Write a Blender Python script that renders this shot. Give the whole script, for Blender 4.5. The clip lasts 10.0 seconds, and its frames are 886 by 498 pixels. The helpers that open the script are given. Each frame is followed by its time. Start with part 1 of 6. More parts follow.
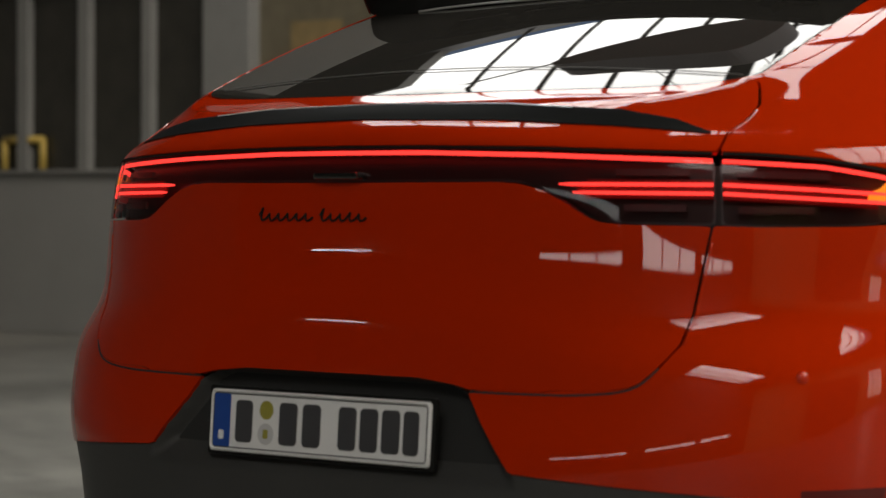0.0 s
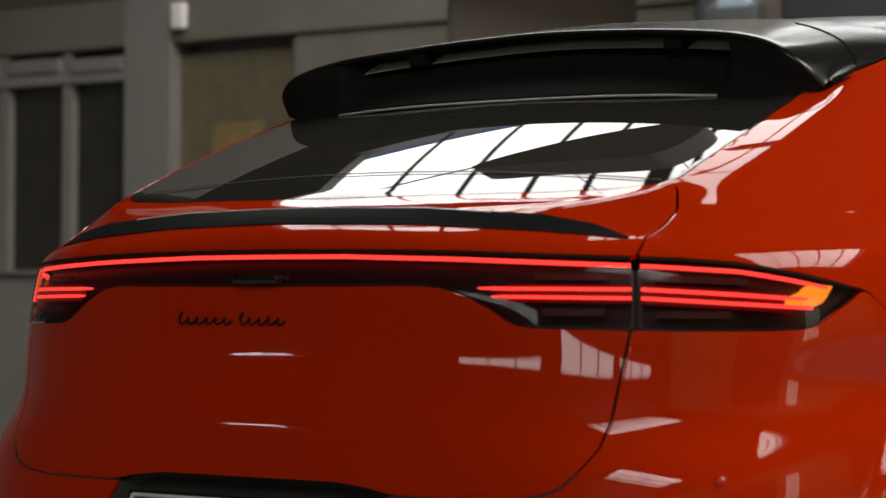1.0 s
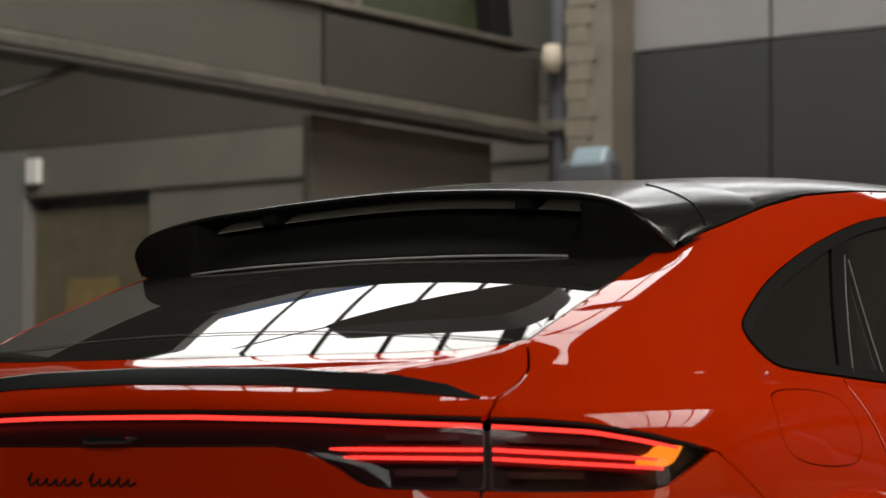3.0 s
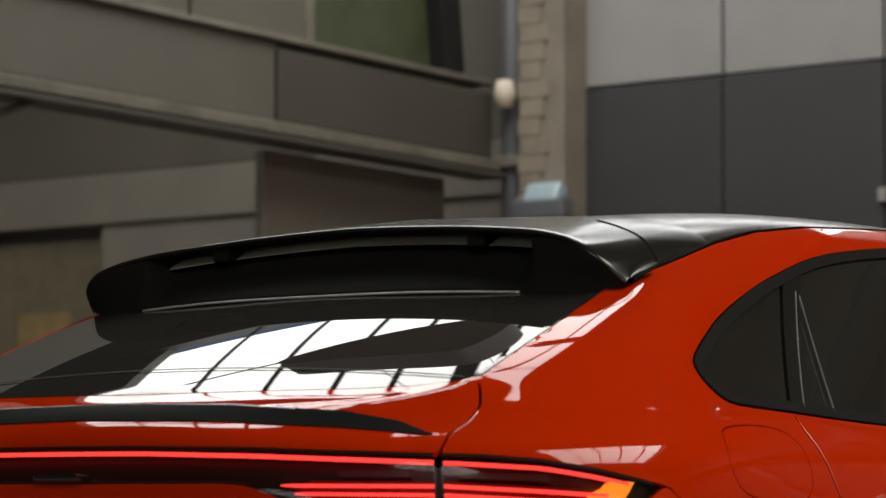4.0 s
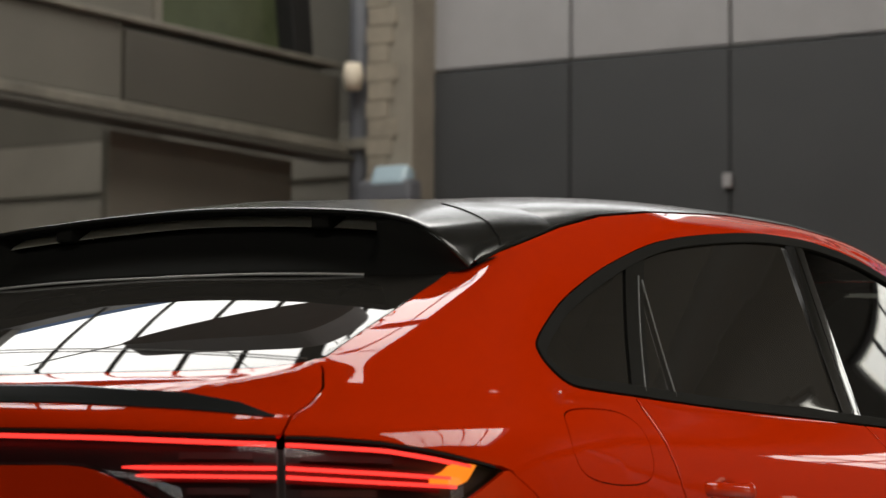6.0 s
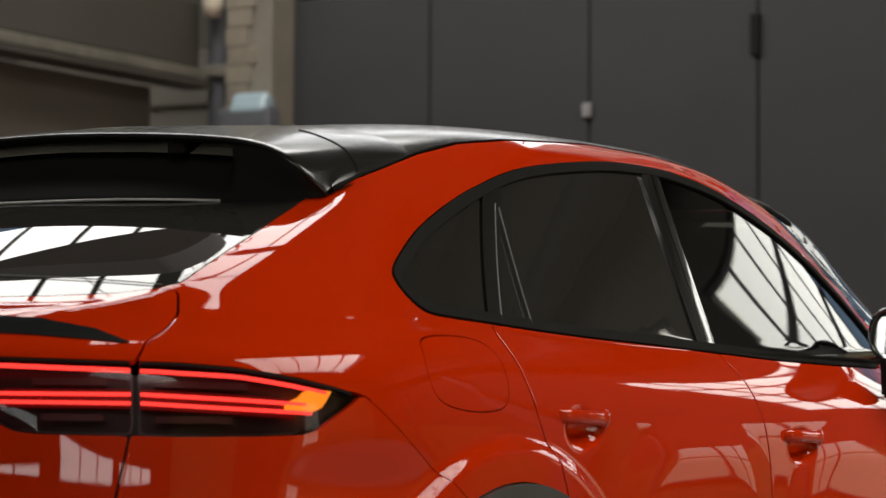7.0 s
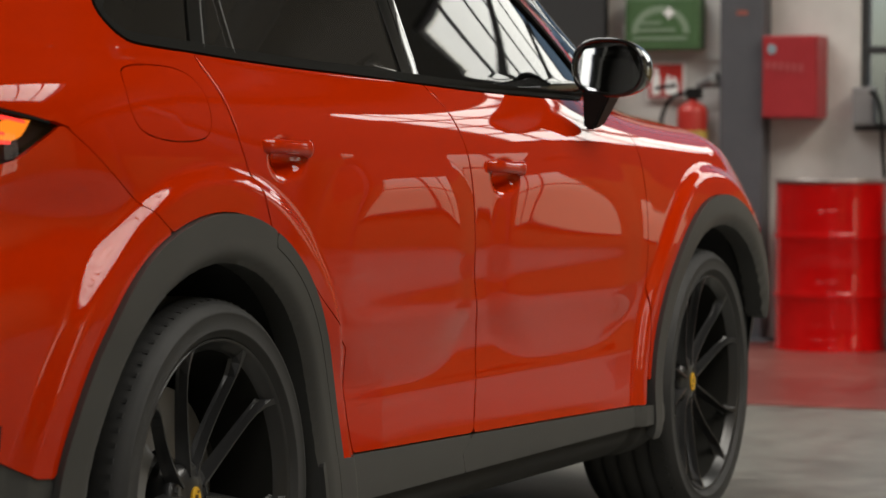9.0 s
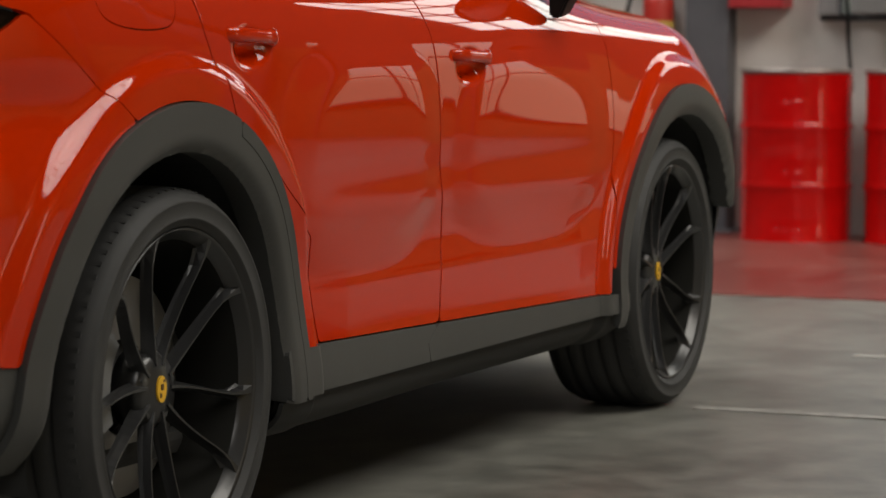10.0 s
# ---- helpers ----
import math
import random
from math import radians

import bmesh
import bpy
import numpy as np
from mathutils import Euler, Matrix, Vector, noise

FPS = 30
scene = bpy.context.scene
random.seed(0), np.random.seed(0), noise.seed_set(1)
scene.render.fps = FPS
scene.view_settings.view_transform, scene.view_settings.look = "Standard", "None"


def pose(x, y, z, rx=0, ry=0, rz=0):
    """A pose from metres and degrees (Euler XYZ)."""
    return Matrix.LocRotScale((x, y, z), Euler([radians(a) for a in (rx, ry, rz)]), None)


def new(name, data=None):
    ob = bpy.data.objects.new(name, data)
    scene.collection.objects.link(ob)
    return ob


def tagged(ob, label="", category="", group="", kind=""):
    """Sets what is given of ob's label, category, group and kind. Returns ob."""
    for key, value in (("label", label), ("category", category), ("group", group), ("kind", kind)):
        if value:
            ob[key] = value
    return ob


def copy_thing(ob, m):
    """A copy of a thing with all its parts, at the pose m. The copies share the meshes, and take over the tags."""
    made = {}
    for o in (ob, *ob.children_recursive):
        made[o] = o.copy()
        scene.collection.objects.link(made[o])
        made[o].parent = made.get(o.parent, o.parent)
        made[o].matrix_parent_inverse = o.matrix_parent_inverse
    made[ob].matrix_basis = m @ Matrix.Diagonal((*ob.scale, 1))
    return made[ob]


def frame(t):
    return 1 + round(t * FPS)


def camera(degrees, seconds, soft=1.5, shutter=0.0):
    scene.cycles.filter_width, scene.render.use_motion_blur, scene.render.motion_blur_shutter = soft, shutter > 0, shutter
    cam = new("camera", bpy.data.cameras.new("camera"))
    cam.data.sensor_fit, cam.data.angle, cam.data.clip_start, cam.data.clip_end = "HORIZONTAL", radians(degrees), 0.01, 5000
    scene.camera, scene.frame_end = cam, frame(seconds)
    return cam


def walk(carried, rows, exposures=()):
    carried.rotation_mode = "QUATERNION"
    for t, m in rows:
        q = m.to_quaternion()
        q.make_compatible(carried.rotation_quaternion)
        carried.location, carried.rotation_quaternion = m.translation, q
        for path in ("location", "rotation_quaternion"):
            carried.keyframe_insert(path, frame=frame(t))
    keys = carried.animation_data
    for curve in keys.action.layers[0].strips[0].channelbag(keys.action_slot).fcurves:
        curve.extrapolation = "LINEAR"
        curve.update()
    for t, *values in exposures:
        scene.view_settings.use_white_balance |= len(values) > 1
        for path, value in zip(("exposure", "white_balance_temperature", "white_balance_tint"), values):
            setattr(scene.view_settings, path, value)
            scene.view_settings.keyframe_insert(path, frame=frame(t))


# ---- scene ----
cam = camera(18.17, 10.0, soft=1.5)
# seconds, eye (x, y, z), then turn to the left of +y, tilt up and lean, in degrees
PATH = [
    (0, 3.2872, -4.4981, 1.0213, 41.001, -0.898, 0.234),
    (0.5, 3.2904, -4.4988, 1.0242, 40.289, 0.182, 0.240),
    (1, 3.2938, -4.4993, 1.0269, 39.388, 1.194, 0.288),
    (1.5, 3.2969, -4.4995, 1.0291, 38.545, 2.022, 0.261),
    (2, 3.2999, -4.5000, 1.0313, 37.713, 2.884, 0.268),
    (2.5, 3.3026, -4.5005, 1.0333, 37.068, 3.678, 0.193),
    (3, 3.3051, -4.5011, 1.0352, 36.433, 4.416, 0.170),
    (4.5, 3.3094, -4.5008, 1.0373, 34.981, 5.264, 0.146),
    (5, 3.3105, -4.5000, 1.0372, 34.324, 5.233, 0.225),
    (6.5, 3.3161, -4.4934, 1.0349, 30.936, 4.299, 0.289),
    (7, 3.3180, -4.4893, 1.0325, 29.416, 3.348, 0.333),
    (7.5, 3.3200, -4.4850, 1.0298, 27.920, 2.303, 0.322),
    (8, 3.3225, -4.4809, 1.0272, 26.363, 1.299, 0.301),
    (8.5, 3.3246, -4.4760, 1.0235, 24.865, -0.071, 0.312),
    (9, 3.3263, -4.4700, 1.0182, 23.436, -2.042, 0.263),
    (9.5, 3.3267, -4.4667, 1.0147, 22.784, -3.267, 0.337),
    (10, 3.3262, -4.4643, 1.0119, 22.730, -4.273, 0.200),
]
walk(cam, [(t, pose(x, y, z, 90 + pitch, 0, yaw) @ pose(0, 0, 0, 0, 0, roll)) for t, x, y, z, yaw, pitch, roll in PATH])
# the long lens is focused on the car, so that the far hall is slightly soft
cam.data.dof.use_dof = True
cam.data.dof.focus_distance = 5.7
cam.data.dof.aperture_fstop = 5.6


# ---------------------------------------------------------------- light
world = bpy.data.worlds.new("world")
scene.world = world
world.use_nodes = True
wn = world.node_tree.nodes
sky = wn.new("ShaderNodeTexSky")
sky.sky_type, sky.sun_disc, sky.sun_elevation, sky.sun_rotation = "NISHITA", False, radians(40), radians(120)
sky.dust_density, sky.air_density = 3.0, 1.0
wn["Background"].inputs[1].default_value = 0.15
world.node_tree.links.new(sky.outputs[0], wn["Background"].inputs[0])


def sky_lamp(name, x0, x1, y0, y1, z, power, turn=(0, 0, 0), colour=(1.0, 0.965, 0.89)):
    """An area lamp in an opening, for the sky's light."""
    lamp = bpy.data.lights.new(name, "AREA")
    lamp.shape, lamp.size, lamp.size_y, lamp.energy, lamp.color = "RECTANGLE", x1 - x0, y1 - y0, power, colour
    ob = new(name, lamp)
    ob.matrix_basis = pose((x0 + x1) / 2, (y0 + y1) / 2, z, *turn)
    return ob


sky_lamp("skylight_lamp", -7.80, -0.70, -0.475, 8.875, 7.95, 1180, (0, 0, 24.2))
sky_lamp("skylight_lamp", 4.0, 10.0, 0.0, 7.0, 7.95, 1000, colour=(1.0, 0.945, 0.83))
# unseen opening behind the camera, added to fill the car's rear with light
sky_lamp("skylight_lamp", 3.0, 10.0, -12.5, -8.0, 7.95, 820)
sky_lamp("rear_window_lamp", -4.5, 9.9, -0.14, 0.14, 0, 62)
bpy.data.objects["rear_window_lamp"].matrix_basis = pose(2.7, -13.12, 2.68, 90, 0, 0)
sky_lamp("low_window_lamp", 3.7, 5.2, -0.8, 0.8, 0, 4.0, colour=(1.0, 0.86, 0.55))
bpy.data.objects["low_window_lamp"].matrix_basis = pose(4.45, 10.05, 1.3, -90, 0, 0)
sky_lamp("window_lamp", 1.4, 3.75, -0.9, 0.9, 0, 66)
bpy.data.objects["window_lamp"].matrix_basis = pose(2.575, 10.05, 3.55, -90, 0, 0)
# added warm lamp on the unseen east side, for highlights on the bumper
sky_lamp("east_highlight_lamp", -1.9, 1.9, -0.7, 0.7, 0, 40, colour=(1.0, 0.88, 0.66))
bpy.data.objects["east_highlight_lamp"].matrix_basis = pose(13.15, 3.1, 2.7, 0, 90, 0)
# added lamp, high and unseen, that lays a pale sheen on the car's roof
sky_lamp("roof_sheen_lamp", -1.7, 1.7, -0.7, 0.7, 0, 42)
bpy.data.objects["roof_sheen_lamp"].matrix_basis = pose(-4.0, 10.26, 6.2, -90, 0, 0)
scene.view_settings.exposure = 0.12

# ---------------------------------------------------------------- materials
def material(name, colour, rough=0.5, metal=0.0, coat=0.0):
    m = bpy.data.materials.new(name)
    m.use_nodes = True
    b = m.node_tree.nodes["Principled BSDF"]
    b.inputs["Base Color"].default_value = (*colour, 1)
    b.inputs["Roughness"].default_value, b.inputs["Metallic"].default_value = rough, metal
    if coat:
        b.inputs["Coat Weight"].default_value, b.inputs["Coat Roughness"].default_value = coat, 0.02
    return m


M_PAINT = material("orange_paint", (0.51, 0.023, 0.0003), 0.45, 0.0, 1.0)
M_PAINT.node_tree.nodes["Principled BSDF"].inputs["Specular IOR Level"].default_value = 0.0
M_PAINT.node_tree.nodes["Principled BSDF"].inputs["Coat IOR"].default_value = 1.43
M_TRIM = material("satin_black", (0.015, 0.015, 0.0145), 0.42)
M_TRIM.node_tree.nodes["Principled BSDF"].inputs["Specular IOR Level"].default_value = 0.08
M_MATT = material("matt_black", (0.015, 0.0148, 0.0135), 0.7)
M_MATT.node_tree.nodes["Principled BSDF"].inputs["Specular IOR Level"].default_value = 0.02
M_ROOF = material("roof_black", (0.012, 0.012, 0.0108), 0.19)
# pale colour for the light that shows in the spoiler's slot
M_SLOTLIGHT = material("slot_light", (0.60, 0.58, 0.50), 0.35)
M_EDGE = material("bright_edge", (0.55, 0.55, 0.53), 0.35, 0.2)
M_LIP = material("lip_black", (0.016, 0.017, 0.017), 0.7)
M_LIP.node_tree.nodes["Principled BSDF"].inputs["Specular IOR Level"].default_value = 0.02
M_GLOSS = material("gloss_black", (0.014, 0.014, 0.013), 0.08, 0.0, 1.0)
M_DARK = material("dark", (0.018, 0.018, 0.017), 0.8)
M_LAMPBOX = material("lampbox", (0.034, 0.030, 0.031), 0.4)
M_GREY = material("lamp_insert", (0.10, 0.095, 0.10), 0.25)
M_REDREF = material("red_reflector", (0.12, 0.01, 0.008), 0.15)
M_PLATE = material("plate_white", (0.84, 0.84, 0.83), 0.3)
M_INK = material("plate_grey", (0.06, 0.06, 0.065), 0.35)
M_BLUE = material("plate_blue", (0.015, 0.07, 0.33), 0.35)
M_STICK = material("sticker_olive", (0.35, 0.32, 0.05), 0.4)
M_SILVER = material("sticker_silver", (0.6, 0.6, 0.6), 0.3)
M_MIRROR = material("mirror", (0.8, 0.82, 0.82), 0.02, 1.0)
M_RIM = material("rim", (0.021, 0.021, 0.0215), 0.28)
M_GUIDE = material("guide_grey", (0.14, 0.14, 0.135), 0.4)
M_CRESTDARK = material("cap_dark", (0.10, 0.045, 0.01), 0.4)
M_GOLD = material("cap_yellow", (0.75, 0.42, 0.02), 0.35)
M_DISC = material("brake_steel", (0.30, 0.29, 0.28), 0.35, 1.0)
M_CALIPER = material("caliper_grey", (0.16, 0.16, 0.16), 0.45)
M_SEAT = material("seat_leather", (0.035, 0.035, 0.034), 0.45)


def node(m, kind, **values):
    n = m.node_tree.nodes.new(kind)
    for key, v in values.items():
        n.inputs[key.replace("_", " ")].default_value = v
    return n


def grain(m, scale, amount, bump=0.0, big=0.0, colour2=None, detail=6.0, distance=0.002):
    """Varies a material's base colour and roughness at two scales, with a fine relief."""
    nt = m.node_tree
    b = nt.nodes["Principled BSDF"]
    base = tuple(b.inputs["Base Color"].default_value)
    co = nt.nodes.new("ShaderNodeTexCoord")
    n1 = node(m, "ShaderNodeTexNoise", Scale=scale, Detail=detail, Roughness=0.62)
    n2 = node(m, "ShaderNodeTexNoise", Scale=big or scale * 0.07, Detail=4.0, Roughness=0.55)
    for n in (n1, n2):
        nt.links.new(co.outputs["Object"], n.inputs["Vector"])
    add = nt.nodes.new("ShaderNodeMath")
    add.operation = "ADD"
    nt.links.new(n1.outputs["Fac"], add.inputs[0])
    nt.links.new(n2.outputs["Fac"], add.inputs[1])
    ramp = nt.nodes.new("ShaderNodeMapRange")
    ramp.inputs["From Min"].default_value, ramp.inputs["From Max"].default_value = 0.72, 1.28
    nt.links.new(add.outputs[0], ramp.inputs["Value"])
    mix = nt.nodes.new("ShaderNodeMix")
    mix.data_type = "RGBA"
    dark = tuple(v * (1 - amount) for v in base[:3]) + (1,)
    light = tuple(min(1.0, v * (1 + amount)) for v in base[:3]) + (1,) if colour2 is None else (*colour2, 1)
    mix.inputs[6].default_value, mix.inputs[7].default_value = dark, light
    nt.links.new(ramp.outputs[0], mix.inputs[0])
    nt.links.new(mix.outputs[2], b.inputs["Base Color"])
    rr = nt.nodes.new("ShaderNodeMapRange")
    r0 = b.inputs["Roughness"].default_value
    rr.inputs["To Min"].default_value, rr.inputs["To Max"].default_value = r0 * 0.8, min(1.0, r0 * 1.2)
    nt.links.new(n1.outputs["Fac"], rr.inputs["Value"])
    nt.links.new(rr.outputs[0], b.inputs["Roughness"])
    if bump:
        bp = node(m, "ShaderNodeBump", Strength=bump, Distance=distance)
        nt.links.new(n1.outputs["Fac"], bp.inputs["Height"])
        nt.links.new(bp.outputs[0], b.inputs["Normal"])
    return m


def glow(name, colour, strength):
    m = bpy.data.materials.new(name)
    m.use_nodes = True
    b = m.node_tree.nodes["Principled BSDF"]
    b.inputs["Base Color"].default_value = (*colour, 1)
    b.inputs["Emission Color"].default_value, b.inputs["Emission Strength"].default_value = (*colour, 1), strength
    return m


def thin_glass(name, tint, ior=1.5, haze=0.0):
    """A thin pane: clear with a tint, and a mirror-like gloss by Fresnel; haze mixes in an even grey."""
    m = bpy.data.materials.new(name)
    m.use_nodes = True
    nt = m.node_tree
    nt.nodes.remove(nt.nodes["Principled BSDF"])
    clear, gloss, mix, fr = (nt.nodes.new("ShaderNode" + k) for k in ("BsdfTransparent", "BsdfGlossy", "MixShader", "Fresnel"))
    clear.inputs[0].default_value = (*tint, 1)
    gloss.inputs["Roughness"].default_value = 0.01
    fr.inputs["IOR"].default_value = ior
    nt.links.new(fr.outputs[0], mix.inputs[0])
    nt.links.new(clear.outputs[0], mix.inputs[1])
    nt.links.new(gloss.outputs[0], mix.inputs[2])
    last = mix
    if haze:
        # diffuse grey painted over the pane as haze, lifting its dark reflections
        veil, last = nt.nodes.new("ShaderNodeBsdfDiffuse"), nt.nodes.new("ShaderNodeMixShader")
        veil.inputs[0].default_value = (0.42, 0.39, 0.34, 1)
        last.inputs[0].default_value = haze
        nt.links.new(mix.outputs[0], last.inputs[1])
        nt.links.new(veil.outputs[0], last.inputs[2])
    nt.links.new(last.outputs[0], nt.nodes["Material Output"].inputs[0])
    return m


M_TINT = thin_glass("privacy_glass", (0.012, 0.011, 0.010), 1.7, 0.045)
M_GLASS = thin_glass("clear_glass", (0.34, 0.36, 0.33), 1.75)
M_LENS = thin_glass("lamp_lens", (0.55, 0.45, 0.45), 1.27)
M_PANE = thin_glass("window_pane", (0.9, 0.9, 0.88), 1.4)
M_LED = glow("red_light", (1.0, 0.055, 0.042), 2.7)
M_REDGLOW = glow("red_guide", (1.0, 0.010, 0.008), 0.10)
M_REDGLOW.node_tree.nodes["Principled BSDF"].inputs["Base Color"].default_value = (0.06, 0.004, 0.004, 1)
M_AMBER = glow("amber_light", (1.0, 0.33, 0.02), 1.5)
M_TUBE = glow("white_tube", (1.0, 0.97, 0.9), 30.0)
M_FLOOR = grain(material("concrete_floor", (0.165, 0.162, 0.143), 0.42), 7.0, 0.45, 0.15, 0.9)
M_REDFLOOR = grain(material("red_floor_paint", (0.25, 0.03, 0.022), 0.32), 6.0, 0.4, 0.1, 0.8, (0.25, 0.095, 0.08))
M_LINE = grain(material("white_line", (0.30, 0.29, 0.27), 0.6), 14.0, 0.45, 0.1, 2.0)
M_WALL = grain(material("plaster_grey", (0.60, 0.59, 0.56), 0.75), 5.0, 0.12, 0.15)
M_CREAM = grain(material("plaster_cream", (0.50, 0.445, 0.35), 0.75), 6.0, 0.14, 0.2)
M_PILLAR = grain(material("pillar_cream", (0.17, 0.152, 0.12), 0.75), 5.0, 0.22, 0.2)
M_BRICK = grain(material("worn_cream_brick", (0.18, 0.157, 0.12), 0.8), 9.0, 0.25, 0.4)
M_STEEL = grain(material("dark_steel", (0.035, 0.036, 0.038), 0.5), 20.0, 0.2)
M_COLUMN = grain(material("blue_grey_paint", (0.085, 0.088, 0.098), 0.5), 8.0, 0.12, 0.1)
M_CURTAIN = grain(material("dark_grey_panel", (0.026, 0.027, 0.0275), 0.6), 5.0, 0.12, 0.05)
M_PALE = grain(material("pale_panel", (0.215, 0.209, 0.209), 0.5), 4.0, 0.06)
M_GREEN = material("sign_green", (0.05, 0.21, 0.11), 0.4)
M_GREENBOX = grain(material("box_green", (0.055, 0.115, 0.045), 0.45), 12.0, 0.15)
M_PALEGREEN = material("pale_green_print", (0.20, 0.28, 0.19), 0.5)
M_SIGNRED = material("sign_red", (0.42, 0.03, 0.022), 0.35)
M_BOXRED = grain(material("box_red", (0.34, 0.025, 0.03), 0.4), 10.0, 0.10)
M_YELLOW = grain(material("yellow_paint", (0.50, 0.36, 0.08), 0.5), 14.0, 0.2)
M_RUST = material("faded_red", (0.30, 0.09, 0.07), 0.6)
M_PALEBLUE = material("pale_blue", (0.26, 0.34, 0.38), 0.25)
M_PINK = material("faded_print", (0.40, 0.075, 0.078), 0.5)
M_GREYBOX = grain(material("grey_sheet", (0.16, 0.16, 0.16), 0.5), 9.0, 0.1)
M_DRUM = grain(material("drum_red", (0.46, 0.004, 0.004), 0.3, 0.0, 0.6), 7.0, 0.15, 0.06)
M_LID = grain(material("drum_rim", (0.42, 0.38, 0.36), 0.4, 0.7), 20.0, 0.25)
M_BEAM = grain(material("worn_beam", (0.105, 0.097, 0.078), 0.6), 7.0, 0.4, 0.2)
M_GALLERY = grain(material("gallery_grey", (0.085, 0.079, 0.065), 0.6), 2.5, 0.12)
M_HUNG = grain(material("hung_sheet", (0.105, 0.097, 0.079), 0.6), 2.5, 0.12)
M_GALLERYDARK = grain(material("gallery_dark", (0.047, 0.043, 0.034), 0.6), 2.5, 0.15)
M_DARKGREEN = grain(material("dark_green_pane", (0.045, 0.055, 0.028), 0.2), 3.0, 0.3)
M_OFFICE = grain(material("office_grey", (0.24, 0.24, 0.23), 0.6), 3.0, 0.08)
M_FASCIA = grain(material("fascia_grey", (0.165, 0.154, 0.128), 0.6), 2.5, 0.14)
M_OFFICEWHITE = grain(material("office_white", (0.21, 0.21, 0.20), 0.5), 6.0, 0.08)
M_DARKPANE = grain(material("dark_pane", (0.030, 0.028, 0.022), 0.2), 3.0, 0.3)
M_BROWNPANE = grain(material("brown_pane", (0.12, 0.105, 0.07), 0.3), 5.0, 0.3)
M_CARD = grain(material("card", (0.22, 0.16, 0.07), 0.7), 9.0, 0.25)
M_BLOCKER = grain(material("blocker_grey", (0.26, 0.235, 0.245), 0.7), 5.0, 0.1)
M_EASTWALL = grain(material("beige_wall", (0.46, 0.34, 0.15), 0.8), 2.0, 0.2, 0.2)
# colour added to an unseen wall to warm the doors' reflections
M_OCHRE = grain(material("ochre_reflection_wall", (0.21, 0.145, 0.055), 0.8), 2.0, 0.25, 0.2)
M_DULLWALL = grain(material("dull_grey_wall", (0.050, 0.047, 0.042), 0.8), 2.0, 0.25, 0.2)
M_SOUTH = grain(material("dark_rear_wall", (0.06, 0.055, 0.05), 0.8), 3.0, 0.2)
M_CEILING = grain(material("dark_ceiling", (0.06, 0.058, 0.052), 0.8), 3.0, 0.2)
M_TYRE = grain(material("tyre_rubber", (0.024, 0.024, 0.024), 0.68), 60.0, 0.25, 0.1)
M_CLAD = grain(material("grained_plastic", (0.046, 0.046, 0.044), 0.5), 500.0, 0.12, 0.25, 4.0, None, 2.0, 0.0006)

M_DRUM.node_tree.nodes["Principled BSDF"].inputs["Specular IOR Level"].default_value = 0.05
# ---------------------------------------------------------------- car body surface
# The body is one lofted surface: rings round the car from the sills up to the roof ridge.
# Each ring: rear (y, z middle, z corner, roundness), five side stations (y, half width, z), front (y, z, roundness).
def ring(rear, side, front):
    return rear, side, front


